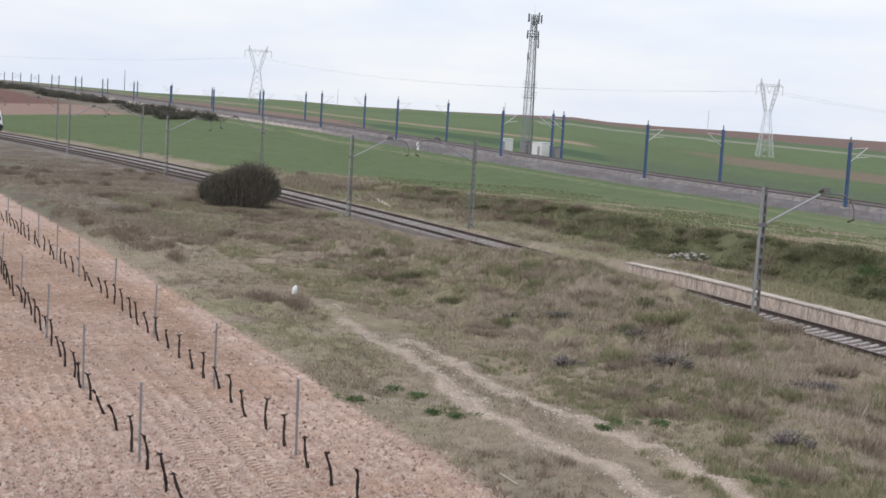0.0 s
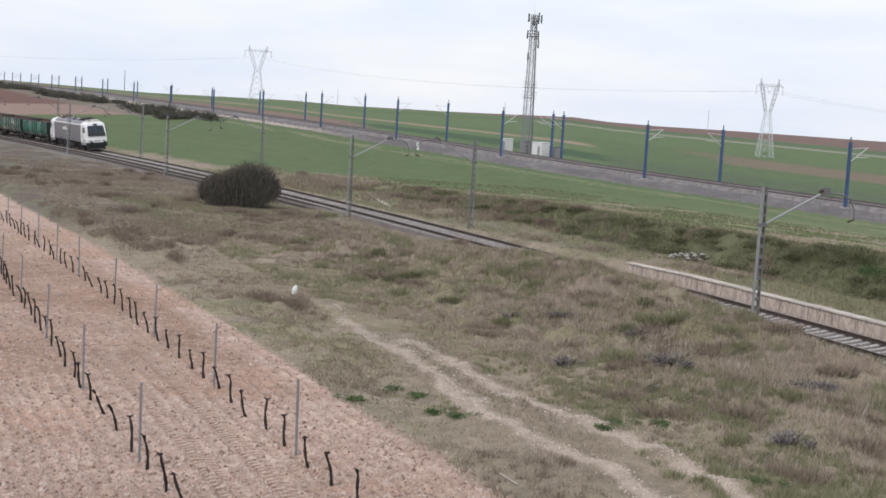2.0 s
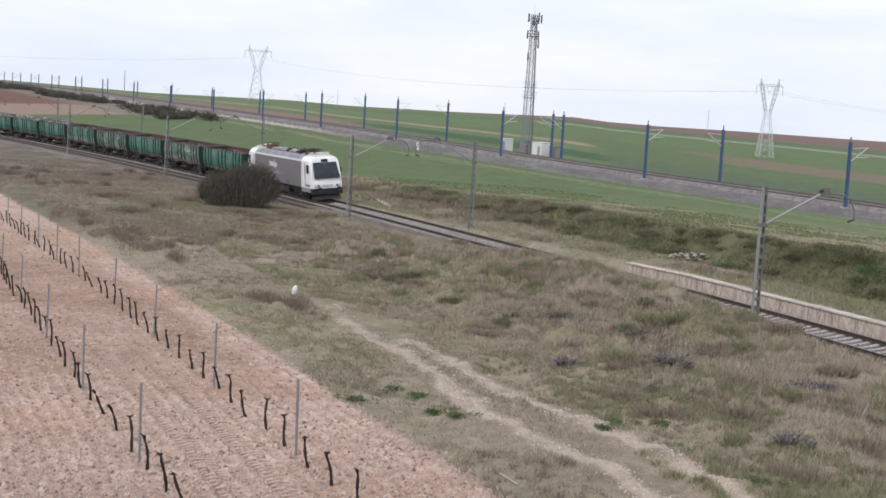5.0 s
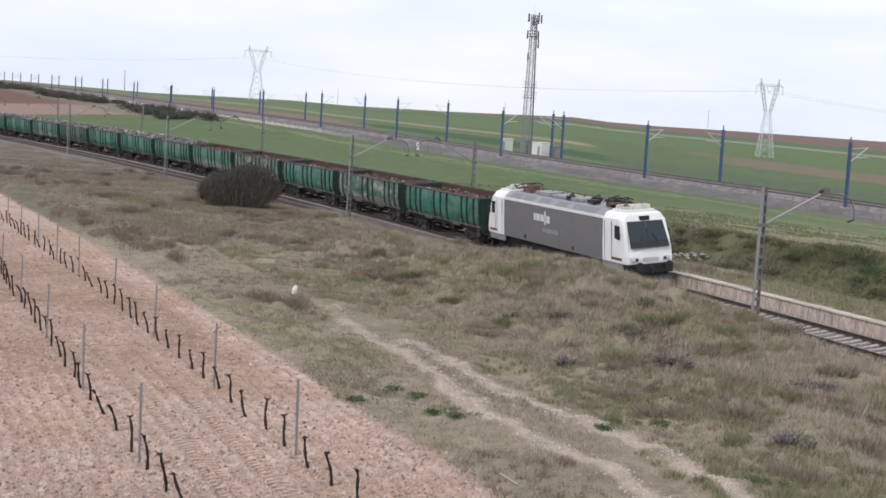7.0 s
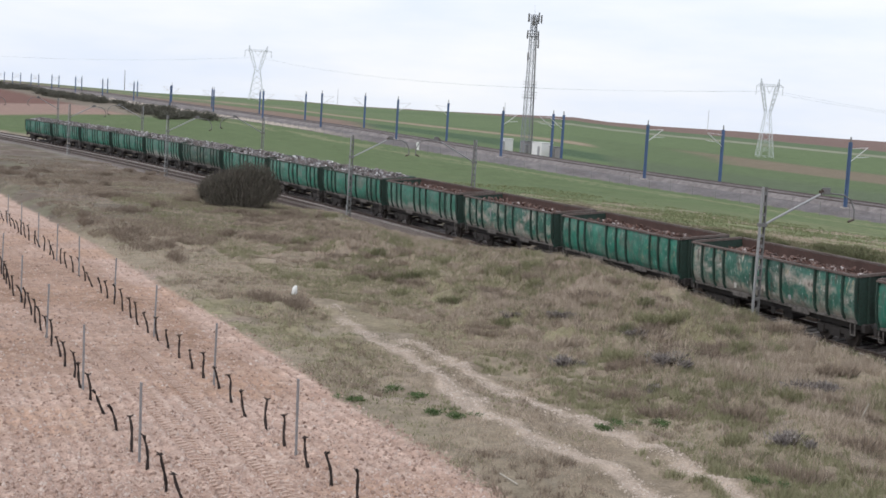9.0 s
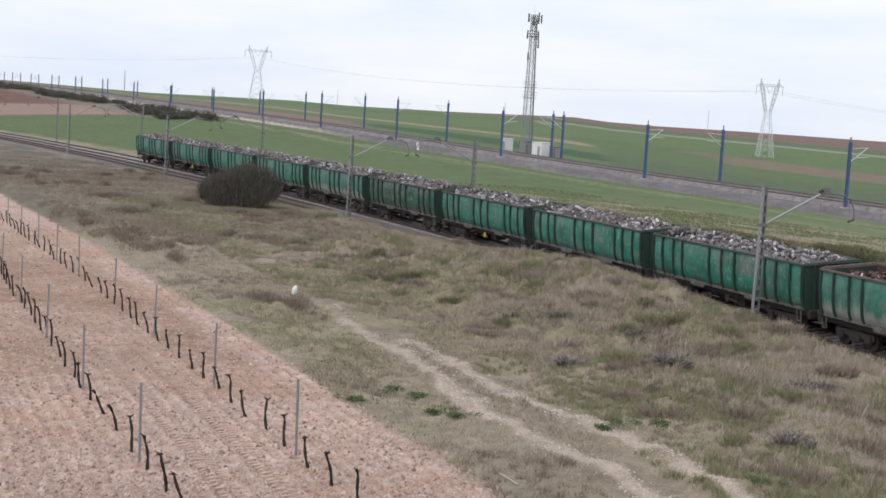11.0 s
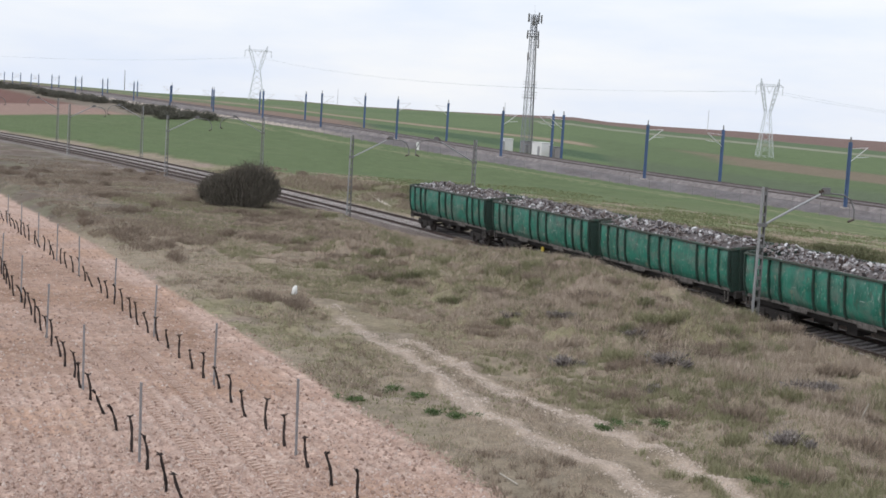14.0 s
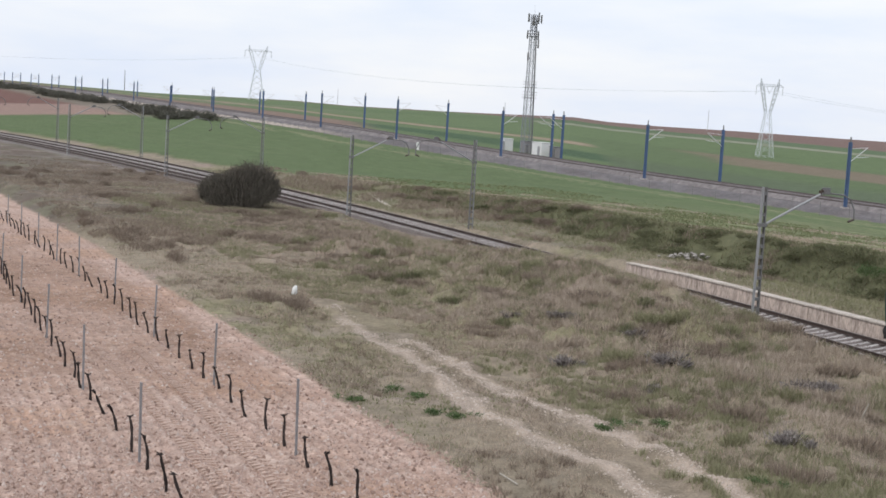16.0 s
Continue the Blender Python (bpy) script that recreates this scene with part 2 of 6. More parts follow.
M_BROWN_ROOF = material("brown_roof_kit", (0.16, 0.085, 0.06), 0.8, dark=(0.07, 0.045, 0.04), size=0.4)
M_CABIN = material("white_cabin", (0.75, 0.75, 0.73), 0.6, dark=(0.6, 0.6, 0.58), size=1.0, mix=0.4)
M_CABIN_GREY = material("grey_cabin", (0.30, 0.28, 0.28), 0.7, size=1.0, mix=0.5)
M_YELLOW = material("yellow_ring", (0.55, 0.42, 0.05), 0.5, size=0.3)
M_RUBBLE = island_material("rubble", [(0.40, 0.38, 0.35), (0.47, 0.45, 0.41), (0.28, 0.25, 0.23), (0.55, 0.53, 0.50)])
M_SCRAP = island_material("scrap", [(0.07, 0.055, 0.05), (0.20, 0.175, 0.17), (0.11, 0.075, 0.062), (0.30, 0.285, 0.29), (0.13, 0.12, 0.125), (0.16, 0.13, 0.12), (0.62, 0.62, 0.63), (0.09, 0.065, 0.055), (0.22, 0.205, 0.215)], 0.6)
M_RUST_LOAD = island_material("rusty_scrap", [(0.085, 0.05, 0.042), (0.14, 0.075, 0.058), (0.06, 0.04, 0.035), (0.18, 0.11, 0.09), (0.10, 0.06, 0.05), (0.10, 0.055, 0.045), (0.55, 0.50, 0.48)], 0.8)
M_RUST_IN = material("rusty_wagon_inside", (0.10, 0.058, 0.048), 0.9, dark=(0.05, 0.03, 0.027), size=0.8)
M_BUSH_DARK = island_material("dark_broom", [(0.062, 0.056, 0.046), (0.112, 0.098, 0.080), (0.082, 0.075, 0.060), (0.165, 0.138, 0.115), (0.072, 0.068, 0.053), (0.13, 0.12, 0.085)])
M_TWIG = material("twig", (0.06, 0.045, 0.036), 0.95, size=0.3)
M_SCRUB_GREEN = island_material("green_scrub", [(0.08, 0.09, 0.046), (0.135, 0.145, 0.07), (0.10, 0.102, 0.056), (0.175, 0.178, 0.088), (0.13, 0.11, 0.076)])
M_SCRUB_BROWN = island_material("brown_scrub", [(0.20, 0.155, 0.12), (0.27, 0.21, 0.165), (0.165, 0.128, 0.102), (0.24, 0.20, 0.145)])
M_WEED = island_material("fresh_weed", [(0.05, 0.085, 0.03), (0.08, 0.13, 0.045), (0.10, 0.15, 0.05)])
M_GRASS = island_material("rough_grass", [(0.13, 0.12, 0.065), (0.20, 0.165, 0.105), (0.105, 0.115, 0.05), (0.26, 0.215, 0.145), (0.15, 0.13, 0.08), (0.115, 0.10, 0.06)])
# distant thickets: leaf colours lifted to carry the haze
M_FARTREE = island_material("haze_paled_scrub", [(0.062, 0.064, 0.047), (0.10, 0.096, 0.076), (0.078, 0.077, 0.060), (0.145, 0.13, 0.105)])


def wagon_paint(name, green, dirt, amount, height, blots):
    """Worn green wagon paint; grime that rises from the sill, and pale smears."""
    m = bpy.data.materials.new(name)
    m.use_nodes = True
    n, l = m.node_tree.nodes, m.node_tree.links
    b = n["Principled BSDF"]
    b.inputs["Roughness"].default_value = 0.45
    tc, info = n.new("ShaderNodeTexCoord"), n.new("ShaderNodeObjectInfo")
    off = n.new("ShaderNodeVectorMath")
    off.operation = "SCALE"
    off.inputs[0].default_value = (40, 13, 7)
    l.new(info.outputs["Random"], off.inputs["Scale"])
    add = n.new("ShaderNodeVectorMath")
    l.new(tc.outputs["Object"], add.inputs[0])
    l.new(off.outputs["Vector"], add.inputs[1])

    def grain(scale, stretch):
        mp, t = n.new("ShaderNodeMapping"), n.new("ShaderNodeTexNoise")
        mp.inputs["Scale"].default_value = stretch
        t.inputs["Scale"].default_value, t.inputs["Detail"].default_value, t.inputs["Roughness"].default_value = scale, 6, 0.65
        l.new(add.outputs["Vector"], mp.inputs["Vector"])
        l.new(mp.outputs["Vector"], t.inputs["Vector"])
        return t.outputs["Fac"]

    def fade(v, lo, hi, top=1.0):
        mr = n.new("ShaderNodeMapRange")
        mr.inputs["From Min"].default_value, mr.inputs["From Max"].default_value, mr.inputs["To Max"].default_value = lo, hi, top
        l.new(v, mr.inputs["Value"])
        return mr.outputs[0]

    def blend(fac, c1, c2):
        mx = n.new("ShaderNodeMixRGB")
        l.new(fac, mx.inputs["Fac"])
        for i, c in (("Color1", c1), ("Color2", c2)):
            if isinstance(c, tuple):
                mx.inputs[i].default_value = (*c, 1)
            else:
                l.new(c, mx.inputs[i])
        return mx.outputs["Color"]
    col = blend(fade(grain(1.1, (1, 1, 1)), 0.40, 0.62), green, tuple(c * 0.55 for c in green))
    col = blend(fade(grain(2.3, (1, 1, 0.7)), 0.52, 0.70, 0.5), col, tuple(0.8 * c + 0.07 for c in green))
    col = blend(fade(grain(5.0, (1.6, 1, 0.22)), 0.55, 0.72, 0.6), col, tuple(0.5 * c + 0.17 for c in green))
    col = blend(fade(grain(3.0, (2.2, 1, 0.18)), 0.56, 0.74, 0.55), col, tuple(c * 0.35 + 0.01 for c in green))
    if blots:
        col = blend(fade(grain(0.8, (1, 1, 1.5)), 0.49, 0.66, blots), col, dirt)
        col = blend(fade(grain(2.6, (1.3, 1, 0.6)), 0.56, 0.66, blots), col, (0.075, 0.062, 0.052))
        col = blend(fade(grain(2.0, (1.5, 1, 0.8)), 0.60, 0.68, blots * 0.8), col, (0.42, 0.34, 0.24))
        col = blend(fade(grain(6.5, (1.3, 1, 0.5)), 0.59, 0.68, min(0.85, blots * 0.95)), col, (0.55, 0.55, 0.53))
    sep = n.new("ShaderNodeSeparateXYZ")
    l.new(tc.outputs["Object"], sep.inputs[0])
    wob = n.new("ShaderNodeMath")
    wob.operation = "MULTIPLY_ADD"
    wob.inputs[1].default_value = 1.6
    l.new(grain(1.3, (1.5, 1, 0.5)), wob.inputs[0])
    l.new(sep.outputs["Z"], wob.inputs[2])
    low = fade(wob.outputs[0], height + 0.95, height + 0.45, amount)
    col = blend(low, col, dirt)
    rust = fade(grain(4.5, (1, 1, 0.5)), 0.66, 0.74, 0.8)
    col = blend(rust, col, (0.085, 0.05, 0.035))
    l.new(col, b.inputs["Base Color"])
    return m


PAINTS = {
    "green": wagon_paint("green_wagon_paint", (0.024, 0.200, 0.140), (0.20, 0.185, 0.17), 0.6, 1.2, 0.50),
    "faded": wagon_paint("faded_green_wagon_paint", (0.046, 0.195, 0.142), (0.40, 0.37, 0.345), 0.8, 1.75, 0.15),
    "dull": wagon_paint("dull_green_wagon_paint", (0.026, 0.105, 0.076), (0.16, 0.14, 0.125), 0.7, 1.6, 0.6),
    "smeared": wagon_paint("smeared_green_wagon_paint", (0.034, 0.150, 0.110), (0.42, 0.365, 0.325), 0.7, 1.55, 0.9),
}


# ---- mesh helpers ----
class Geo:
    def __init__(self):
        self.v, self.f = [], []

    def add(self, verts, faces):
        o = len(self.v)
        self.v += [tuple(p) for p in verts]
        self.f += [tuple(i + o for i in f) for f in faces]
        return self

    def box(self, x0, x1, y0, y1, z0, z1, m=None):
        p = [Vector(q) for q in ((x0, y0, z0), (x1, y0, z0), (x1, y1, z0), (x0, y1, z0), (x0, y0, z1), (x1, y0, z1), (x1, y1, z1), (x0, y1, z1))]
        if m is not None:
            p = [m @ q for q in p]
        return self.add(p, [(3, 2, 1, 0), (4, 5, 6, 7), (0, 1, 5, 4), (1, 2, 6, 5), (2, 3, 7, 6), (3, 0, 4, 7)])

    def bar(self, a, b, w, h=None, up=(0, 0, 1)):
        """A square bar from a to b."""
        a, b, h = Vector(a), Vector(b), h or w
        t = (b - a).normalized()
        s = t.cross(Vector(up))
        s = s.normalized() if s.length > 1e-4 else Vector((1, 0, 0))
        q = s.cross(t)
        ring = [s * w / 2 + q * h / 2, -s * w / 2 + q * h / 2, -s * w / 2 - q * h / 2, s * w / 2 - q * h / 2]
        return self.add([a + r for r in ring] + [b + r for r in ring], [(3, 2, 1, 0), (4, 5, 6, 7)] + [(i, (i + 1) % 4, 4 + (i + 1) % 4, 4 + i) for i in range(4)])

    def tube(self, pts, radii, n=8):
        pts = [Vector(p) for p in pts]
        radii = radii if isinstance(radii, (list, tuple)) else [radii] * len(pts)
        o, vs, fs = 0, [], []
        for i, p in enumerate(pts):
            t = (pts[min(i + 1, len(pts) - 1)] - pts[max(i - 1, 0)]).normalized()
            s = t.cross(Vector((0.31, 0.17, 0.94)))
            s = s.normalized() if s.length > 1e-3 else Vector((1, 0, 0))
            q = s.cross(t)
            vs += [p + (s * math.cos(k * math.tau / n) + q * math.sin(k * math.tau / n)) * radii[i] for k in range(n)]
        for i in range(len(pts) - 1):
            fs += [(i * n + k, i * n + (k + 1) % n, (i + 1) * n + (k + 1) % n, (i + 1) * n + k) for k in range(n)]
        fs += [tuple(range(n))[::-1], tuple(range((len(pts) - 1) * n, len(pts) * n))]
        return self.add(vs, fs)

    def loft(self, rings, caps=True):
        n = len(rings[0])
        vs = [p for r in rings for p in r]
        fs = [(i * n + k, i * n + (k + 1) % n, (i + 1) * n + (k + 1) % n, (i + 1) * n + k) for i in range(len(rings) - 1) for k in range(n)]
        if caps:
            fs += [tuple(range(n))[::-1], tuple(range((len(rings) - 1) * n, len(rings) * n))]
        return self.add(vs, fs)

    def rock(self, p, r, flat=1.0):
        """A rough lump of 8 faces."""
        d = [(1, 0, 0), (0, 1, 0), (-1, 0, 0), (0, -1, 0), (0, 0, 1), (0, 0, -1)]
        vs = [(p[0] + a * r * random.uniform(0.6, 1.3), p[1] + b * r * random.uniform(0.6, 1.3), p[2] + c * r * flat * random.uniform(0.6, 1.3)) for a, b, c in d]
        return self.add(vs, [(0, 1, 4), (1, 2, 4), (2, 3, 4), (3, 0, 4), (1, 0, 5), (2, 1, 5), (3, 2, 5), (0, 3, 5)])

    def mesh(self, name, mat, soft=False, bevel=0.0):
        me = bpy.data.meshes.new(name)
        me.from_pydata(self.v, [], self.f)
        me.materials.append(mat)
        if bevel:
            bm = bmesh.new()
            bm.from_mesh(me)
            bmesh.ops.recalc_face_normals(bm, faces=bm.faces)
            bmesh.ops.bevel(bm, geom=[x for x in bm.edges if len(x.link_faces) == 2 and x.calc_face_angle(0) > 0.6], offset=bevel, segments=2, affect="EDGES", clamp_overlap=True)
            bm.to_mesh(me)
            bm.free()
        if soft:
            me.polygons.foreach_set("use_smooth", [True] * len(me.polygons))
        me.update()
        return me


def part(name, geo, mat, parent, label="", soft=False, bevel=0.0):
    ob = new(name, geo.mesh(name, mat, soft, bevel) if isinstance(geo, Geo) else geo)
    ob.parent = parent
    return tagged(ob, label) if label else ob


def thing(name, label, category, group="", kind="", m=None):
    ob = new(name)
    if m is not None:
        ob.matrix_world = m
    return tagged(ob, label, category, group, kind)


def solid(name, geo, mat, label, category="", group="", kind="", m=None, soft=False, bevel=0.0):
    ob = new(name, geo.mesh(name, mat, soft, bevel))
    if m is not None:
        ob.matrix_world = m
    return tagged(ob, label, category, group, kind)


# ---- the ground: one sheet, finer near the view, out to the horizon ----
def land_colour(x, y):
    s, d = line_coords(x, y)
    u, e = fast_coords(x, y)
    far = np.hypot(x, y)
    az = np.arctan2(x, np.maximum(y, 1.0))

    def tone(*c):
        return np.array(c)[None, :] * np.ones((len(x), 1))

    def lay(col, mask, other):
        return col * (1 - mask[:, None]) + other * mask[:, None]
    n1, n2, n3 = fbm(x, y, 14, 41), fbm(x, y, 4.0, 43), fbm(x, y, 1.2, 47, 3)
    grass = tone(0.265, 0.222, 0.166)
    grass = lay(grass, smooth(0.0, 0.2, n1 + 0.5 * n2), tone(0.222, 0.202, 0.125))
    grass = lay(grass, smooth(0.08, 0.25, fbm(x, y, 7, 53)), tone(0.30, 0.236, 0.195))
    grass = lay(grass, smooth(0.02, 0.22, n3 + 0.6 * n2) * 0.6, tone(0.178, 0.150, 0.112))
    col = grass
    old = smooth(36, 60, s + 8 * n1) * (d < -2)
    sere = lay(tone(0.140, 0.120, 0.100), smooth(0.0, 0.18, fbm(x, y, 5, 55)), tone(0.125, 0.096, 0.080))
    sere = lay(sere, smooth(0.02, 0.18, fbm(x, y, 3.5, 57)) * 0.7, tone(0.150, 0.146, 0.097))
    sere = lay(sere, smooth(0.12, 0.2, fbm(x, y, 1.4, 58)) * 0.7, tone(0.085, 0.068, 0.056))
    col = lay(col, old * 0.9, sere)
    # trodden, worn ground along the farm track, and its two wheel ruts
    ra = np.interp(s, (-40, -15.7, -9.5, -0.7, 6.6, 14.3, 18), (-20.9, -21.3, -22.2, -21.1, -20.9, -20.2, -20.0))
    rb = np.interp(s, (-40, -18.5, -10.8, -6.5, 1.5, 6), (-18.7, -19.1, -19.7, -20.1, -19.9, -19.6))
    wear = smooth(3.2, 1.0, np.abs(d - (ra + rb) / 2)) * smooth(22, 4, s)
    col = lay(col, wear * 0.5, tone(0.21, 0.165, 0.125))
    wob = 0.35 * n3 + 0.25 * n2
    ruts = np.maximum(smooth(0.42, 0.12, np.abs(d - ra + wob)) * smooth(15, 5, s), smooth(0.42, 0.12, np.abs(d - rb + wob)) * smooth(7, 0, s))
    ruts = ruts * smooth(-0.16, 0.10, n3 + 0.08 + 0.3 * n2)
    col = lay(col, ruts * 0.8, tone(0.43, 0.35, 0.29))
    bare = smooth(0.12, 0.26, fbm(x, y, 2.2, 59) + 0.4 * fbm(x, y, 9, 61)) * (d > -26) * (d < -3)
    col = lay(col, bare * 0.5, tone(0.30, 0.25, 0.21))
    # ballast shoulder along the old line for the straight beyond the bush
    gravel = smooth(-9.5, -6.0, d + n2 * 3.0) * smooth(3.6, 2.6, d) * np.clip(smooth(80, 108, s) + smooth(2.6, 1.8, np.abs(d)), 0, 1)
    col = lay(col, gravel * (d < 4), lay(tone(0.120, 0.095, 0.083), smooth(72, 105, s + 6 * n2) * smooth(-5.2, -6.6, d + n2), tone(0.215, 0.193, 0.186)))
    # vineyard soil
    vine = smooth(-0.15, 0.15, vine_e(x, y) + 0.3 * n3 + 0.25 * n2) * (d < 0)
    soil = tone(0.435, 0.315, 0.260)
    soil = lay(soil, smooth(0.02, 0.2, fbm(x, y, 6, 71)), tone(0.40, 0.265, 0.195))
    soil = lay(soil, smooth(0.0, 0.2, fbm(x, y, 2.0, 75) + 0.3 * fbm(x, y, 11, 76)) * 0.6, tone(0.335, 0.222, 0.172))
    # along the furrows: troughs darker, crests paler
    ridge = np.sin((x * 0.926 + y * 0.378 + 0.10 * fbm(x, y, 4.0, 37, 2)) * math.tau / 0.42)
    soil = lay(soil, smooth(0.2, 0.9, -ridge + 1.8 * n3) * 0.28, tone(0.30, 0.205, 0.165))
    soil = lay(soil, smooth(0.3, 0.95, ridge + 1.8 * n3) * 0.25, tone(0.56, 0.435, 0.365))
    damp = smooth(40, 47, y + 3 * n2) * smooth(92, 60, y) * smooth(0.6, 1.6, vine_e(x, y) + n2)
    soil = lay(soil, damp * (0.45 + 0.5 * smooth(-0.05, 0.15, fbm(x, y, 3.0, 79) + 0.02)), tone(0.275, 0.178, 0.128))
    soil = lay(soil, smooth(0.1, 0.25, fbm(x, y, 0.35, 73, 2)) * smooth(80, 40, far) * 0.3, tone(0.27, 0.18, 0.14))
    soil = lay(soil, smooth(0.12, 0.25, fbm(x, y, 0.5, 77, 2)) * smooth(80, 40, far) * 0.3, tone(0.53, 0.43, 0.37))
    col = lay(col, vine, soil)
    # oily spent ballast trodden into the shoulder of the old line
    spent = smooth(-4.3, -3.3, d + 0.9 * n2 + 0.5 * n3) * smooth(2.8, 2.2, d) * smooth(28, 36, s) * smooth(100, 80, s + 6 * n2)
    col = lay(col, spent * 0.9, lay(tone(0.098, 0.076, 0.066), smooth(0.0, 0.2, n3), tone(0.155, 0.125, 0.108)))
    # scrub bank and the verge behind the platform
    bank = smooth(8.5, 9.6, d + n2) * smooth(13.2, 12.2, d + n2) * smooth(110, 60, s)
    col = lay(col, bank, tone(0.115, 0.115, 0.066))
    lawn = smooth(3.0, 4.2, d + 1.5 * n3) * smooth(9.6, 8.6, d + n2) * smooth(130, 90, s)
    col = lay(col, lawn * 0.75, lay(tone(0.178, 0.162, 0.115), smooth(0.0, 0.2, n2 + n3), tone(0.15, 0.148, 0.092)))
    verge = smooth(12.0, 13.0, d + n2) * smooth(21, 16, d + 3 * n1) * smooth(110, 60, s)
    col = lay(col, verge, tone(0.205, 0.182, 0.128))
    # green crop between the two lines
    edge = np.interp(s, (-60, 60, 90, 126, 200), (13.5, 13.5, 13.5, 7.5, 6.5))
    crop = smooth(-0.6, 0.8, d - edge + 1.5 * n2) * smooth(-5.0, -5.7, e + 0.5 * n2)
    green = tone(0.122, 0.155, 0.074)
    dry = np.maximum(smooth(60, 14, d) * smooth(120, 20, s + 40 * n1), smooth(24, 15, d + 4 * n2) * smooth(130, 80, s))
    green = lay(green, dry * 0.85, tone(0.232, 0.205, 0.125))
    green = lay(green, smooth(0.0, 0.2, fbm(d * 4, s * 0.3, 9, 83)) * 0.35, tone(0.17, 0.178, 0.098))
    green = lay(green, smooth(0.03, 0.2, fbm(x, y, 18, 85)) * 0.5, tone(0.105, 0.145, 0.062))
    flecks = smooth(0.17, 0.24, fbm(d * 1.2, s * 0.45, 2.2, 87, 3)) * smooth(80, 25, s) * smooth(0.0, 0.15, n1 + 0.1)
    green = lay(green, smooth(70, 120, s) * 0.6, tone(0.098, 0.135, 0.062))
    green = lay(green, flecks * 0.75, tone(0.40, 0.38, 0.25))
    drill = smooth(0.06, 0.2, fbm(d * 1.4, s * 0.12, 2.0, 88, 3)) * smooth(110, 40, s)
    green = lay(green, drill * 0.4, tone(0.25, 0.235, 0.135))
    green = lay(green, smooth(0.04, 0.2, fbm(x, y, 3.0, 86, 3)) * 0.45, tone(0.088, 0.12, 0.055))
    col = lay(col, crop * (d > 0), green)
    pale = smooth(-17, -14.5, e + 2.5 * n2) * smooth(-9.5, -11.5, e + 2.5 * n2) * smooth(0.02, 0.12, fbm(u * 0.25, e * 2, 3.0, 89) + 0.08)
    col = lay(col, pale * crop * (d > 0) * 0.55, tone(0.24, 0.235, 0.145))
    left = smooth(296, 304, s - 0.30 * (d - 34) + 10 * n1)
    col = lay(col, left * (e < -8) * (d > 4), tone(0.27, 0.187, 0.155))
    left2 = smooth(366, 374, s - 0.2 * (d - 66) + 10 * n1)
    col = lay(col, left2 * (e < -8) * (d > 4), tone(0.16, 0.09, 0.075))
    slope = smooth(205, 240, u + 20 * n1) * smooth(-30, -25, e + 3 * n2 - 0.02 * (u - 300)) * smooth(-4.8, -5.6, e)
    col = lay(col, slope * (d > 5) * 0.85, lay(tone(0.20, 0.178, 0.142), smooth(0.0, 0.15, n1), tone(0.165, 0.150, 0.118)))
    # gravel and dust of the new line
    bed = smooth(-5.6, -5.0, e + 0.5 * n2) * smooth(12.5, 11.5, e) * (d > 5)
    stone = lay(tone(0.150, 0.138, 0.140), smooth(0.5, 1.5, e) * smooth(9.5, 8.5, e), tone(0.20, 0.178, 0.168))
    stone = lay(stone, smooth(-0.02, 0.22, fbm(u * 0.5, e, 1.8, 97, 3)) * 0.55, tone(0.115, 0.098, 0.096))
    stone = lay(stone, smooth(0.05, 0.22, fbm(u * 0.4, e, 2.2, 98, 3)) * 0.45, tone(0.25, 0.228, 0.22))
    col = lay(col, bed, stone)
    road = smooth(-4.9, -4.4, e) * smooth(-2.6, -3.1, e) * smooth(130, 190, u) * (d > 5)
    col = lay(col, road, tone(0.44, 0.375, 0.32))
    # far fields in strips, their colours greyed and paled for distance haze
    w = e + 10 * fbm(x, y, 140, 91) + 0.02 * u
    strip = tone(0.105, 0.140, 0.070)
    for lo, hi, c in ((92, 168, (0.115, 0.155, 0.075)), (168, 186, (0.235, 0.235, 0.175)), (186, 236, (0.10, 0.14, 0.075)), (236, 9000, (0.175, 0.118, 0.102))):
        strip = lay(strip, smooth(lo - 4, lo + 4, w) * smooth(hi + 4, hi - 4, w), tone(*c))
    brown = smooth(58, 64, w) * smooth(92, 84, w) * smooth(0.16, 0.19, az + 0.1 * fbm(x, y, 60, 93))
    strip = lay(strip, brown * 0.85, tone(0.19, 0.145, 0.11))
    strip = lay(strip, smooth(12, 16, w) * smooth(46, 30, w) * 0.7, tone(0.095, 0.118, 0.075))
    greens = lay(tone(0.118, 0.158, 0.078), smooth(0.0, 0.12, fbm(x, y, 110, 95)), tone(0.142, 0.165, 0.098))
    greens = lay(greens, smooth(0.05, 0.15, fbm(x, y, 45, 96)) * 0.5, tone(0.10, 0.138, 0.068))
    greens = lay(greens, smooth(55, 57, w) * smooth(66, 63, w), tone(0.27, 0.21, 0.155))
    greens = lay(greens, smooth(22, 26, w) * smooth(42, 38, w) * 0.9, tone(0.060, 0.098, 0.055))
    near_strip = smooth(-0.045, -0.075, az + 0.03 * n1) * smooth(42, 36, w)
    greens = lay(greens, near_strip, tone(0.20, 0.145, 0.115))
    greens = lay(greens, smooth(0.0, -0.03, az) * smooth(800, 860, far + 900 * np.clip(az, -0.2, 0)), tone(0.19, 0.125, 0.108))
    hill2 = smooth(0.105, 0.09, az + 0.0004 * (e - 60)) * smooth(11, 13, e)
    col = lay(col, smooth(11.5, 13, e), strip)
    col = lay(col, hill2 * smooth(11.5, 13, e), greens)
    return np.clip(col, 0.01, 0.9)


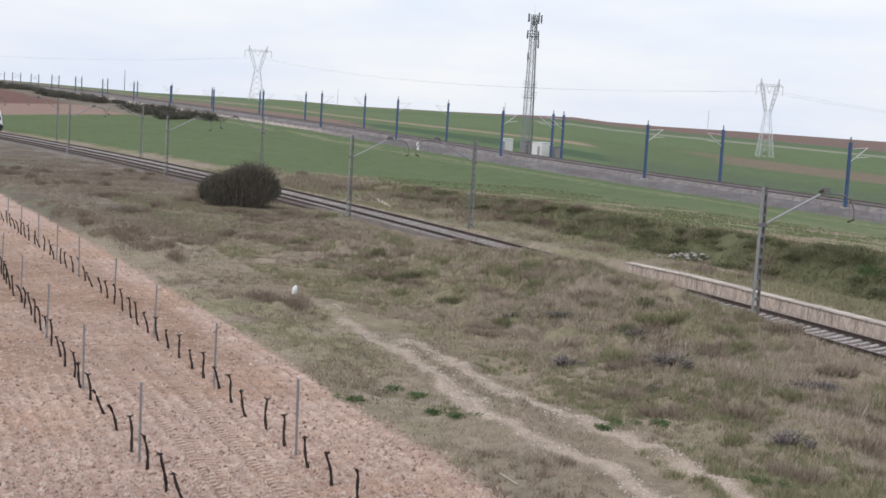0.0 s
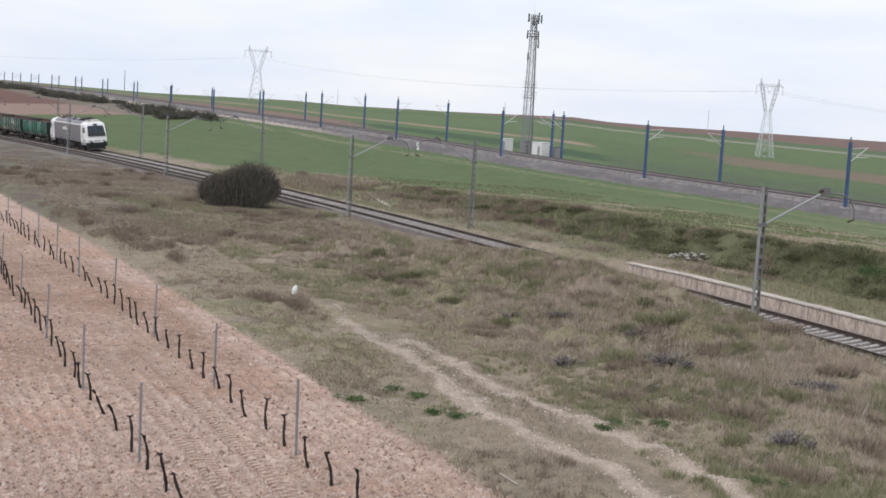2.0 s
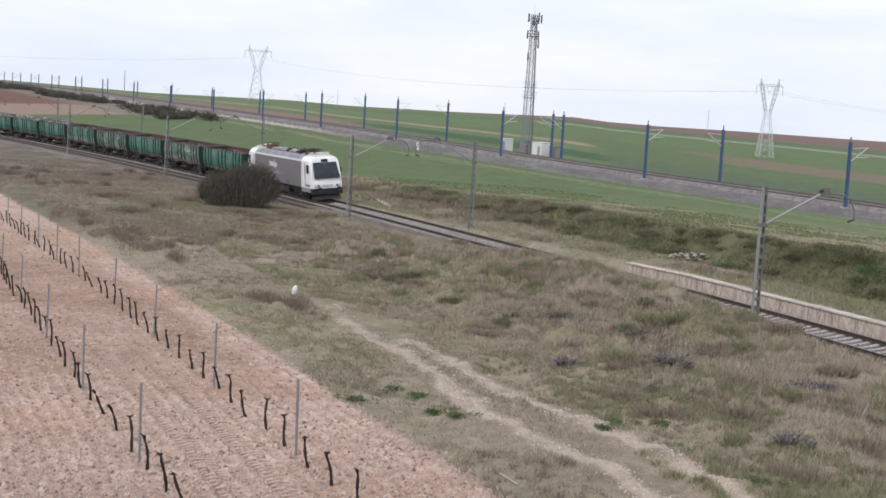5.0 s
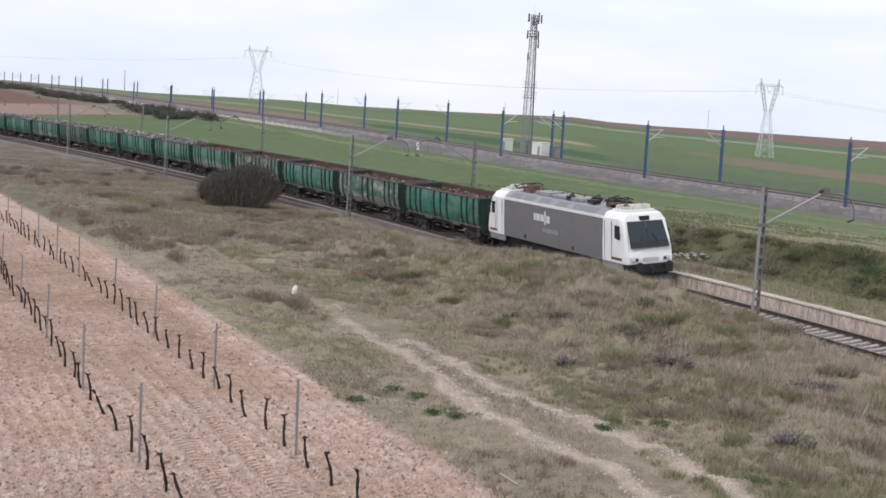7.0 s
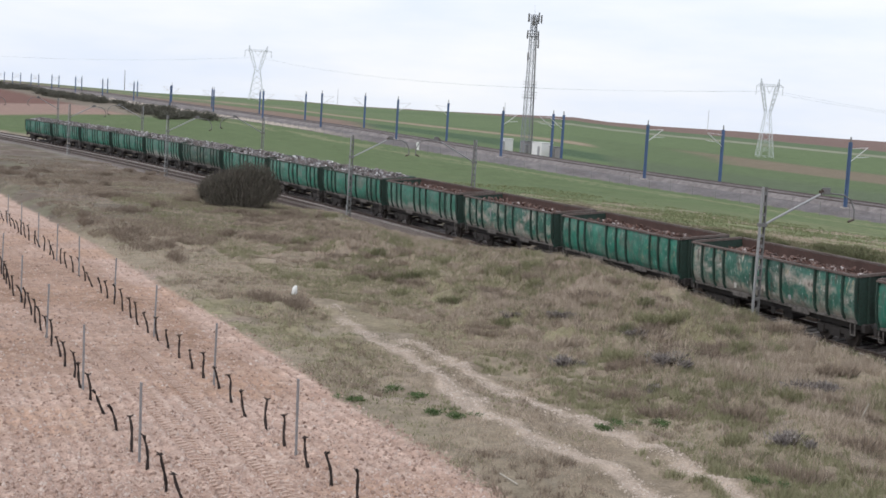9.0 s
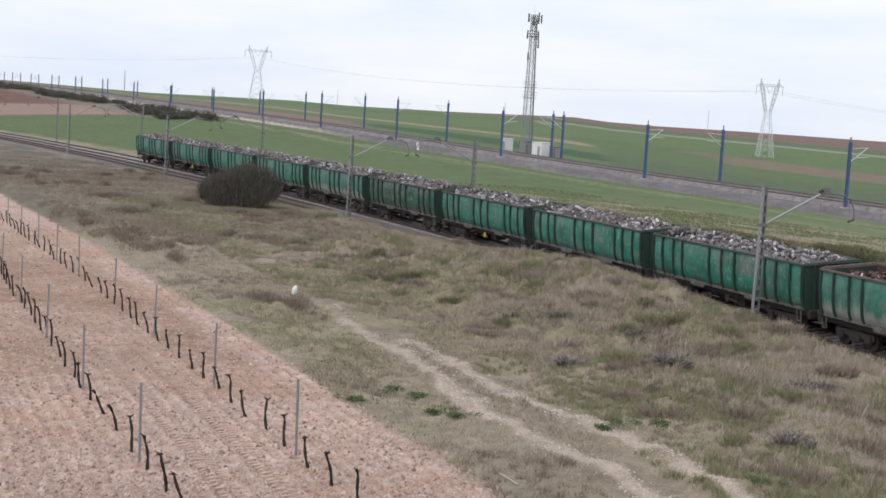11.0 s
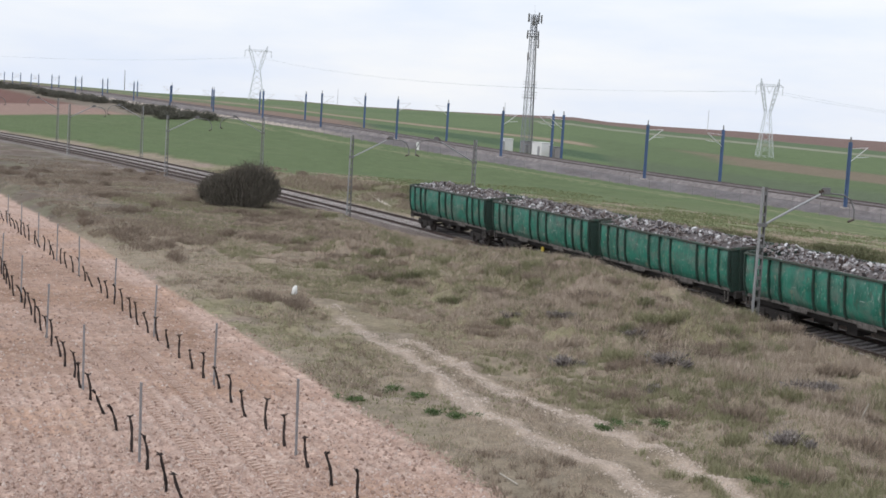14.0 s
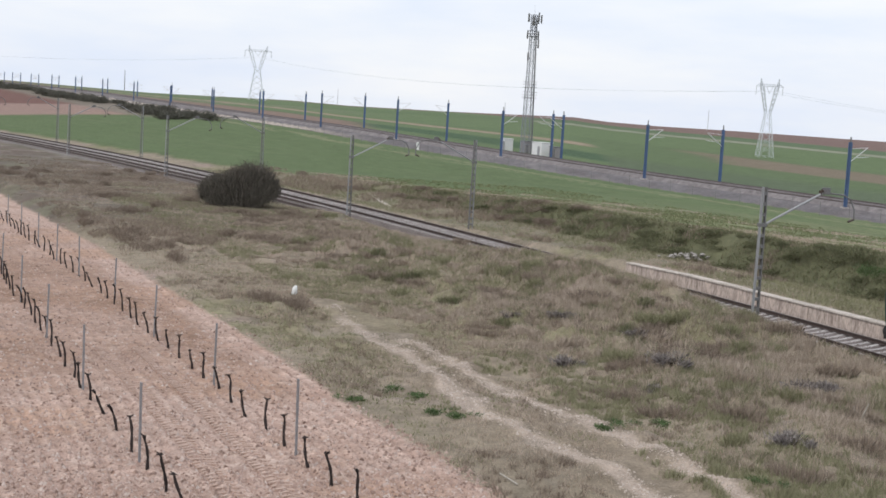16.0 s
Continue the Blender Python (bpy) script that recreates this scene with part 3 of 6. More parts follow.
def build_ground():
    angles = np.unique(np.concatenate([np.radians(np.arange(-21.0, 21.01, 0.11)), np.radians(np.arange(21, 339.1, 6))]))
    radii = [2.0, 6.0, 11.0, 16.0, 20.0, 22.5]
    while radii[-1] < 4600:
        r = radii[-1]
        radii.append(r * (1.0042 if r < 75 else 1.006 if r < 140 else 1.012 if r < 500 else 1.03))
    radii = np.array(radii)
    A, Rr = np.meshgrid(angles, radii)
    x, y = (np.sin(A) * Rr).ravel(), (np.cos(A) * Rr).ravel()
    z = ground_z(x, y)
    na, nr = len(angles), len(radii)
    i, j = np.meshgrid(np.arange(na), np.arange(nr - 1))
    i, j = i.ravel(), j.ravel()
    k = (i + 1) % na
    quads = np.stack([j * na + i, (j + 1) * na + i, (j + 1) * na + k, j * na + k], 1)[:, ::-1]
    me = bpy.data.meshes.new("ground")
    verts = np.concatenate([np.stack([x, y, z], 1), [[0.0, 0.0, 0.0]]])
    tris = [(t, (t + 1) % na, len(x)) for t in range(na)]
    me.from_pydata(verts.tolist(), [], quads.tolist() + [t[::-1] for t in tris])
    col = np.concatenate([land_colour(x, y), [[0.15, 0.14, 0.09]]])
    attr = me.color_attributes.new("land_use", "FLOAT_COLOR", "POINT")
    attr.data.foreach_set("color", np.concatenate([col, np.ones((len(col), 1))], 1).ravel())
    me.materials.append(M_LAND)
    me.polygons.foreach_set("use_smooth", [True] * len(me.polygons))
    me.update()
    return tagged(new("ground", me), "rolling plain of rough grass, vineyard soil and green crops", "ground", kind="structure")


build_ground()


# ---- the old line: ballast, sleepers, rails ----
def canted(s, d, h):
    """World point at s, d across and h over the rail plane, with the line's cant."""
    x, y = on_line(s, d * math.cos(CANT) - h * math.sin(CANT))
    return Vector((x, y, d * math.sin(CANT) + h * math.cos(CANT)))


def sweep(prof, s0, s1, step, closed=True):
    g = Geo()
    count = int((s1 - s0) / step) + 1
    rings = [[canted(s0 + (s1 - s0) * i / (count - 1), d, h) for d, h in prof] for i in range(count)]
    return g.loft(rings)


def build_track():
    bed = sweep([(-2.15, -0.62), (-1.55, -0.225), (1.6, -0.225), (2.2, -0.60)], -140, 620, 5.0)
    solid("ballast_bed", bed, M_BED, "grey brown stone ballast bed of the old line", "ballast", kind="structure")
    rail_prof = [(-0.075, -0.172), (0.075, -0.172), (0.075, -0.150), (0.012, -0.130), (0.012, -0.045), (0.036, -0.034), (0.036, 0.0), (-0.036, 0.0), (-0.036, -0.034), (-0.012, -0.045), (-0.012, -0.130), (-0.075, -0.150)]
    line = thing("railway_track", "old single track of rusty rails on concrete sleepers", "railway track", kind="structure")
    for off in (-0.87, 0.87):
        part("rail", sweep([(off + a, h) for a, h in rail_prof], -140, 620, 4.0), M_RAIL, line, "rusty brown steel rail")
        part("rail_head", sweep([(off - 0.030, 0.004), (off + 0.030, 0.004), (off + 0.026, 0.010), (off - 0.026, 0.010)], -140, 620, 4.0), M_RAILHEAD, line, "polished rail head")
    g = Geo()
    g.loft([[(-0.13, y, -0.40), (0.13, y, -0.40), (0.10, y, z), (-0.10, y, z)] for y, z in ((-1.30, -0.19), (-0.6, -0.185), (-0.35, -0.215), (0.35, -0.215), (0.6, -0.185), (1.30, -0.19))])
    g.box(-0.09, 0.09, -1.02, -0.72, -0.19, -0.165)
    g.box(-0.09, 0.09, 0.72, 1.02, -0.19, -0.165)
    me = g.mesh("sleeper", M_SLEEPER)
    s = -14.0
    for i in range(290):
        ob = new("sleeper", me)
        ob.parent = line
        x, y = on_line(s)
        ob.matrix_world = pose(x, y, 0, math.degrees(CANT), 0, heading(s))
        s += 0.6
    rest = Geo()
    while s < 420:
        x, y = on_line(s)
        m = pose(x, y, 0, math.degrees(CANT), 0, heading(s))
        rest.add([m @ Vector(v) for v in g.v], g.f)
        s += 0.6
    tagged(part("distant_sleepers", rest, M_SLEEPER, line, "pale concrete sleepers far along the line"), kind="stuff")
    rng = random.Random(5)
    stones = Geo()
    for i in range(16000):
        s = -14 + 130 * rng.random() ** 1.5
        d = rng.uniform(-2.3, 2.3)
        h = -0.215 if abs(d) < 1.62 else -0.225 - (abs(d) - 1.62) * 0.44
        p = canted(s, d, h)
        r = rng.uniform(0.03, 0.065)
        q = [Vector((rng.uniform(-1, 1), rng.uniform(-1, 1), rng.uniform(-0.3, 1))) * r for _ in range(4)]
        stones.add([p + v for v in q], [(0, 1, 2), (0, 2, 3), (0, 3, 1), (1, 3, 2)])
    solid("ballast_stones", stones, M_BALLAST, "loose grey ballast stones between the sleepers", "ballast", kind="stuff")


def build_platform():
    plat = thing("platform", "abandoned low platform with a stained pinkish concrete edge wall", "platform", kind="structure")
    L = 5.8
    s = 27.0
    i = 0
    rng = random.Random(8)
    while s > -45:
        a, b = on_line(s, 2.05), on_line(s - L + 0.02, 2.05)
        h = rng.uniform(-0.015, 0.015)
        g = Geo()
        m = pose((a[0] + b[0]) / 2, (a[1] + b[1]) / 2, 0, 0, 0, heading(s - L / 2))
        zb = 0.56 - max(0, s - 20) * 0.02           # the far end ramps down
        zf = 0.56 - max(0, s - L - 20) * 0.02
        rings = [[(x, h, -0.6), (x, 0.42, -0.6), (x, 0.42, z - 0.085), (x, h + 0.05, z - 0.085)] for x, z in ((-L / 2 + 0.006, zb), (L / 2 - 0.006, zf))]
        g.loft(rings)
        ob = part("wall_panel", g, M_CONCRETE, plat, bevel=0.012)
        ob.matrix_world = m
        c = Geo().loft([[(x, -0.02 + h, z - 0.083), (x, 0.55, z - 0.083), (x, 0.55, z + h), (x, h, z + h)] for x, z in ((-L / 2 + 0.004, zb), (L / 2 - 0.004, zf))])
        ob = part("coping_slab", c, M_COPING, plat, bevel=0.02)
        ob.matrix_world = m
        s -= L
        i += 1


def siding_d(s):
    """Middle of the siding, which closes on the old line towards its points."""
    return -1.75 - 2.3 * float(smooth(50, 116, s))


def siding_z(s):
    return -0.42 + 0.36 * float(smooth(50, 100, s))


def build_siding():
    line = thing("siding_track", "half-buried rusty siding beside the old line", "railway track", kind="structure")
    ss = [51.0 + 3.5 * i for i in range(150)]

    def rings(prof, start):
        return [[(*on_line(s, siding_d(s) + d), siding_z(s) + h) for d, h in prof] for s in ss if s >= start]
    part("siding_bed", Geo().loft(rings([(-2.1, -0.5), (-1.5, -0.21), (1.5, -0.21), (2.0, -0.5)], 51)), M_BED, line, "dark oily ballast of the siding")
    for off, start in ((-0.87, 51), (0.87, 66)):
        part("rail", Geo().loft(rings([(off - 0.07, -0.2), (off + 0.07, -0.2), (off + 0.036, -0.03), (off + 0.036, 0.0), (off - 0.036, 0.0), (off - 0.036, -0.03)], start)), M_RAIL, line, "rusty brown steel rail")
    ties = Geo()
    s = 52.0
    while s < 400:
        x, y = on_line(s, siding_d(s))
        ties.box(-0.12, 0.12, -1.3, 1.3, -0.35, -0.17, pose(x, y, siding_z(s), 0, 0, heading(s)))
        s += 0.62
    tagged(part("siding_sleepers", ties, M_OLDTIE, line, "worn sleepers of the siding"), kind="stuff")


build_track()
build_siding()
build_platform()


# ---- overhead line masts of the old line ----
def lattice_mast(h=6.9):
    """Two channels tied by flat plates; x runs along the line, y to the track."""
    mast = thing("catenary_mast", "weathered grey steel twin-channel railway mast with an arm", "railway mast", "masts along the old line")
    for sy in (-1, 1):
        g = Geo()
        w0, w1 = 0.19, 0.12
        for a, b, c in ((-0.07, 0.07, 0.012), (-0.07, -0.056, 0.06), (0.056, 0.07, 0.06)):
            g.loft([[(a, sy * w - (c if sy > 0 else 0), z), (b, sy * w - (c if sy > 0 else 0), z), (b, sy * w + (0 if sy > 0 else c), z), (a, sy * w + (0 if sy > 0 else c), z)] for w, z in ((w0, -0.9), (w1, h))])
        # the channel towards the track is darker than the outer one
        part("channel", g, M_GALV if sy < 0 else M_GALV_DARK, mast)
    for i in range(15):
        z = 0.12 + i * 0.46
        w = 0.19 - 0.07 * z / h - 0.01
        part("tie_plate", Geo().box(-0.065, 0.065, -w, w, z, z + 0.13), M_GALV_DARK, mast)
    part("plinth", Geo().box(-0.35, 0.35, -0.42, 0.42, -0.95, 0.02), M_SLEEPER, mast, "rough concrete footing", bevel=0.03)
    arm = part("cantilever_arm", Geo().tube([(0, 0.12, 5.28), (0, 3.12, 6.80)], 0.05, 8), M_GALV, mast, "inclined tubular arm")
    part("top_tube", Geo().tube([(0, 2.95, 6.76), (0, 4.1, 6.68), (0, 4.48, 6.50), (0, 4.72, 6.05), (0, 4.74, 5.55)], 0.038, 8), M_GALV_DARK, mast)
    ins = Geo()
    for k in range(4):
        ins.tube([(0, 2.86 + 0.11 * k, 6.75 + 0.045 * k), (0, 2.93 + 0.11 * k, 6.78 + 0.045 * k)], [0.11, 0.075], 10)
    part("insulator", ins, M_INSUL, mast, "dark ribbed insulator")
    part("clamp", Geo().box(-0.09, 0.09, 2.98, 3.34, 6.68, 6.98), M_GALV_DARK, mast, bevel=0.02)
    part("dropper", Geo().tube([(0, 4.72, 5.62), (0, 4.45, 5.50)], 0.05, 8), M_INSUL, mast)
    part("bracket", Geo().box(-0.10, 0.10, -0.18, 0.2, 5.18, 5.33), M_GALV_DARK, mast)
    return mast


def build_masts():
    base = lattice_mast()
    first = True
    for s, d in ((6.4, -3.0), (58.7, -3.7), (104.1, -5.9), (144.9, -6.0), (195.2, -6.0), (51.6, 3.3), (102.6, 4.0), (146.0, 4.0), (185.0, 4.0), (236.0, 4.0)):
        x, y = on_line(s, d)
        turn = heading(s) + (0 if d < 0 else 180)
        m = pose(x, y, -0.75 if d < 0 else -0.45, 0, 0, turn)
        if first:
            base.matrix_world = m
            first = False
        else:
            copy_thing(base, m)


build_masts()


# ---- the fast line: gravel bed, rails, fence, blue masts ----
def build_fast():
    g, rails = Geo(), Geo()
    us = np.arange(-260, 900, 12.0)
    for e0 in (2.6, 7.0):
        rings = []
        for u in us:
            z = float(fast_z(u))
            rings.append([(*on_fast(u, e0 + a), z + h) for a, h in ((-2.3, -0.3), (-1.5, 0.28), (1.5, 0.28), (2.3, -0.3))])
        g.loft(rings)
        for r in (-0.75, 0.75):
            rails.loft([[(*on_fast(u, e0 + r + a), float(fast_z(u)) + h) for a, h in ((-0.04, 0.26), (-0.04, 0.40), (0.04, 0.40), (0.04, 0.26))] for u in us])
    solid("fast_line_ballast", g, M_FASTBED, "brown grey ballast of the double-track fast line", "ballast", kind="structure")
    solid("fast_line_rails", rails, M_FASTRAIL, "rusty rails of the distant fast line", "railway track", kind="structure")
    mast = thing("blue_catenary_mast", "blue painted steel lattice mast beside the fast line", "railway mast", "blue masts along the fast line")
    for sx in (-0.14, 0.14):
        part("leg", Geo().box(sx - 0.045, sx + 0.045, -0.16, 0.16, -0.6, 8.1), M_BLUE, mast)
    lac = Geo()
    for i in range(14):
        z = 0.2 + i * 0.55
        for y in (-0.15, 0.15):
            lac.bar((-0.17 if i % 2 else 0.17, y, z), (0.17 if i % 2 else -0.17, y, z + 0.55), 0.05)
    part("lacing", lac, M_BLUE, mast)
    part("cap", Geo().box(-0.06, 0.06, -0.06, 0.06, 8.1, 8.75), M_GALV_DARK, mast)
    arm = part("cantilever", Geo().tube([(0, 0.1, 5.6), (0, 2.9, 7.5)], 0.05, 6), M_WHITE_GRP, mast, "pale registration arm")
    part("stay", Geo().tube([(0, 0.1, 7.3), (0, 2.9, 7.5)], 0.03, 6), M_WHITE_GRP, mast)
    part("steady_tube", Geo().tube([(0, 1.0, 6.2), (0, 3.1, 6.35)], 0.035, 6), M_WHITE_GRP, mast)
    part("footing", Geo().box(-0.4, 0.4, -0.4, 0.4, -1.2, -0.02), M_SLEEPER, mast)
    ang = math.degrees(math.atan2(FAST_T[1], FAST_T[0]))
    placed = False
    for e, turn, list_u in ((0.0, 180, [-43.0, 0.0, 43.5, 88.0, 132.0, 173.0, 212.0] + [252.0 + i * 42.0 for i in range(12)]), (9.6, 0, [-6.0, 37.5, 83.0, 86.5, 128.0, 170.0, 207.0, 241.0] + [283.0 + i * 42.0 for i in range(11)])):
        for u in list_u:
            x, y = on_fast(u, e)
            m = pose(x, y, float(fast_z(u)) - 0.05 - float(np.interp(u, (150, 260, 500), (0, 2.3, 2.8))), 0, 0, ang + turn)
            if not placed:
                mast.matrix_world = m
                placed = True
            else:
                copy_thing(mast, m)


M_FASTRAIL = material("grey_rail", (0.15, 0.125, 0.12), 0.6, 0.3, size=2.0)
M_FASTBED = material("fast_ballast", (0.25, 0.225, 0.22), 0.95, dark=(0.105, 0.09, 0.088), size=1.6, fine=3, mix=0.95, bump=0.06, coord="Object")
build_fast()


# ---- telecom tower and cabins ----
def build_tower():
    x, y = on_fast(104.0, 14.6)
    z = gz(x, y)
    tower = thing("telecom_tower", "grey lattice telecom tower with antennas and platforms", "telecom tower", m=pose(x, y, z, 0, 0, 20) @ Matrix.Diagonal((1, 1, 1.055, 1)))
    H = 25.2

    def half(h):
        return 0.88 - 0.46 * h / H
    for sx, sy in ((-1, -1), (1, -1), (1, 1), (-1, 1)):
        part("leg", Geo().bar((sx * half(0), sy * half(0), -0.2), (sx * half(H), sy * half(H), H), 0.11), M_TOWER, tower)
    br = Geo()
    steps = 15
    for i in range(steps):
        h0, h1 = H * i / steps, H * (i + 1) / steps
        a, b = half(h0), half(h1)
        for k in range(4):
            c = ((-1, -1), (1, -1), (1, 1), (-1, 1), (-1, -1))
            p, q = c[k], c[k + 1]
            br.bar((p[0] * a, p[1] * a, h0), (q[0] * b, q[1] * b, h1), 0.045)
            br.bar((q[0] * a, q[1] * a, h0), (p[0] * b, p[1] * b, h1), 0.045)
            br.bar((p[0] * b, p[1] * b, h1), (q[0] * b, q[1] * b, h1), 0.07)
    part("bracing", br, M_TOWER, tower)
    lad = Geo().bar((half(0) * 0.9, -half(0), 0), (half(H) * 0.9, -half(H), H - 0.5), 0.16, 0.16)
    for k in range(44):
        h = 0.5 + k * 0.55
        lad.box(half(h) * 0.9 - 0.22, half(h) * 0.9 + 0.16, -half(h) - 0.16, -half(h) + 0.04, h, h + 0.05)
    part("ladder", lad, M_GALV_DARK, tower, "cable run and ladder up one leg")
    for h in (10.2, 12.1, 21.3):
        w = half(h) + 0.35
        pl = Geo()
        for k in range(4):
            c = ((-w, -w), (w, -w), (w, w), (-w, w), (-w, -w))
            for dz in (0, 0.5, 1.0):
                pl.bar((*c[k], h + dz), (*c[k + 1], h + dz), 0.06)
        pl.box(-w, w, -w, w, h - 0.05, h)
        part("work_platform", pl, M_GALV_DARK, tower)
    for ax, ay, h in ((-1.35, -0.5, 24.6), (1.35, -0.4, 24.5), (0.45, -1.25, 24.9), (-0.6, 1.1, 24.7), (1.25, 0.8, 24.4), (-0.55, -1.2, 24.2), (-0.95, -0.3, 17.6), (0.95, -0.5, 20.0), (-1.1, 0.2, 21.6), (1.1, 0.1, 21.5)):
        p = part("antenna", Geo().box(ax - 0.14, ax + 0.14, ay - 0.08, ay + 0.08, h - 0.75, h + 0.75), M_GALV_DARK, tower, "upright panel antenna", bevel=0.03)
        part("antenna_arm", Geo().bar((ax, ay, h - 0.3), (ax * 0.4, ay * 0.4, h - 0.3), 0.06), M_GALV_DARK, tower)
    part("spike", Geo().tube([(0, 0, H), (0, 0, H + 1.8)], [0.04, 0.015], 6), M_GALV, tower)
    dish = Geo().tube([(-0.5, -0.75, 23.6), (-0.5, -1.0, 23.6)], [0.18, 0.42], 12)
    part("dish", dish, M_GALV_DARK, tower, "dark round dish")
    ang = math.degrees(math.atan2(FAST_T[1], FAST_T[0])) + 180
    for name, u, e, w, dp, h, mat, label in (("equipment_cabin", 97.0, 14.0, 3.6, 2.4, 2.6, M_CABIN, "white equipment cabin at the foot of the tower"), ("equipment_cabin", 110.5, 14.0, 1.6, 2.0, 2.4, M_CABIN, "small white equipment cabin beside the fast line"),
                                             ("equipment_cabinet", 93.2, 14.6, 2.0, 1.4, 2.1, M_CABIN_GREY, "grey equipment cabinet by the white cabin"), ("equipment_cabinet", 105.6, 16.2, 3.6, 1.6, 2.3, M_CABIN_GREY, "low grey brick enclosure beside the tower")):
        x, y = on_fast(u, e)
        cab = thing(name, label, "cabin", m=pose(x, y, gz(x, y) - 0.1, 0, 0, ang))
        part("body", Geo().box(-w / 2, w / 2, -dp / 2, dp / 2, -0.1, h), mat, cab, bevel=0.04)
        part("roof", Geo().box(-w / 2 - 0.1, w / 2 + 0.1, -dp / 2 - 0.1, dp / 2 + 0.1, h + 0.003, h + 0.16), M_CABIN if mat is M_CABIN else M_GALV_DARK, cab, bevel=0.03)
        part("door", Geo().box(w * 0.1, w * 0.1 + 0.8, -dp / 2 - 0.05, -dp / 2 - 0.004, 0.05, 1.95), M_GALV if mat is M_CABIN else M_GALV_DARK, cab, bevel=0.01)


build_tower()


# ---- high-voltage pylons and their lines ----
def pylon():
    py = thing("electricity_pylon", "tall grey lattice electricity pylon with a forked head", "electricity pylon", "pylons across the plain")
    W = 0.17

    def lattice_leg(a, b, wa, wb, n):
        """A four-edged lattice strut from a to b."""
        g = Geo()
        a, b = Vector(a), Vector(b)
        cs = ((-1, -1), (1, -1), (1, 1), (-1, 1))
        pts = [[a.lerp(b, i / n) + Vector((c[0], c[1], 0)) * (wa + (wb - wa) * i / n) for c in cs] for i in range(n + 1)]
        for i in range(n):
            for k in range(4):
                g.bar(pts[i][k], pts[i + 1][k], W)
                g.bar(pts[i][k], pts[i + 1][(k + 1) % 4], W * 0.7)
                g.bar(pts[i][(k + 1) % 4], pts[i + 1][k], W * 0.7)
        return g
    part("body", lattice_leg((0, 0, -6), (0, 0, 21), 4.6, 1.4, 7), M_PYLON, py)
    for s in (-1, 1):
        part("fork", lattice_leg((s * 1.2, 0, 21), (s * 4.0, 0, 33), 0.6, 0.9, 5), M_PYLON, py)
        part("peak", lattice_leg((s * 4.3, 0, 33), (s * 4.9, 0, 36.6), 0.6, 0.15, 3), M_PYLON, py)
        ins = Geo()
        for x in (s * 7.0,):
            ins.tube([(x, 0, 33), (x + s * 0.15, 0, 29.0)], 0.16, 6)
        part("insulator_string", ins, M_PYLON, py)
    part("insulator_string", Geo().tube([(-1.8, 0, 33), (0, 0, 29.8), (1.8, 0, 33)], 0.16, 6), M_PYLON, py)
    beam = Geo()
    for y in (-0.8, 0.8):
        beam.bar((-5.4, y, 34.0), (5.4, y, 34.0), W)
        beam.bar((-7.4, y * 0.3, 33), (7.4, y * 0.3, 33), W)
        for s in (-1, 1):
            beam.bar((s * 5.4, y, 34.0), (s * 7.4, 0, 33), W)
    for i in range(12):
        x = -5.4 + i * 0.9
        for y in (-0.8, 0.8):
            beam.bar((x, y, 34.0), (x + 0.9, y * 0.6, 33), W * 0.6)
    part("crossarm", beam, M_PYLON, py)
    return py


def build_pylons():
    base = pylon()
    spots = [(-106.0, 782.0, 3.5), (74.6, 341.1, -4.0)]
    for i, (x, y, z) in enumerate(spots):
        m = pose(x, y, min(gz(x, y), z + 9), 0, 0, 4)
        if i == 0:
            base.matrix_world = m @ Matrix.Diagonal((1, 1, 0.79, 1))
        else:
            copy_thing(base, m @ Matrix.Diagonal((0.45, 0.45, 0.64, 1)))
    for off in (-1.0, 1.0):
        pts = []
        ends = [(-420.0, 760.0, 31.0)] + [(x, y, gz(x, y) + h) for (x, y, z), h in zip(spots, (22.9, 15.6))] + [(300.0, 620.0, 17.0)]
        for (ax, ay, az), (bx, by, bz), sag in zip(ends, ends[1:], (9.0, 5.0, 4.0)):
            for t in np.linspace(0, 1, 18)[:-1]:
                pts.append((ax + (bx - ax) * t + off, ay + (by - ay) * t - 3 * off, az + (bz - az) * t - 4 * sag * t * (1 - t)))
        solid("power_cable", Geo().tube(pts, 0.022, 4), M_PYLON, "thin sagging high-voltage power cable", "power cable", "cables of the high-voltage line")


build_pylons()


# ---- the train ----
def scrap_load(low, seed):
    rng = random.Random(seed)
    g = Geo()
    top = 2.66 if low else 2.98
    g.box(-6.2, 6.2, -1.28, 1.28, 1.4, top - 0.12)
    for i in range(900 if not low else 420):
        x, y = rng.uniform(-6.1, 6.1), rng.uniform(-1.2, 1.2)
        heap = (0.38 if not low else 0.2) * (1 - (y / 1.3) ** 2) * (0.75 + 0.35 * math.sin(x * 1.7 + seed))
        z = top + heap - 0.02 + rng.uniform(-0.06, 0.09)
        a, b, c = rng.uniform(0.03, 0.10) * rng.choice((1, 1, 1, 2.2)), rng.uniform(0.03, 0.10), rng.uniform(0.008, 0.05)
        m = pose(x, y, z, rng.uniform(-50, 50), rng.uniform(-50, 50), rng.uniform(0, 180))
        if rng.random() < 0.5:
            g.box(-a, a, -b, b, -c, c, m)
        else:
            g.add([m @ Vector((rng.uniform(-a, a) * 1.3, rng.uniform(-b, b) * 1.3, rng.uniform(-0.09, 0.09))) for _ in range(5)], [(0, 1, 2), (0, 2, 3), (0, 3, 4), (0, 4, 1), (1, 4, 3), (1, 3, 2)])
    return g


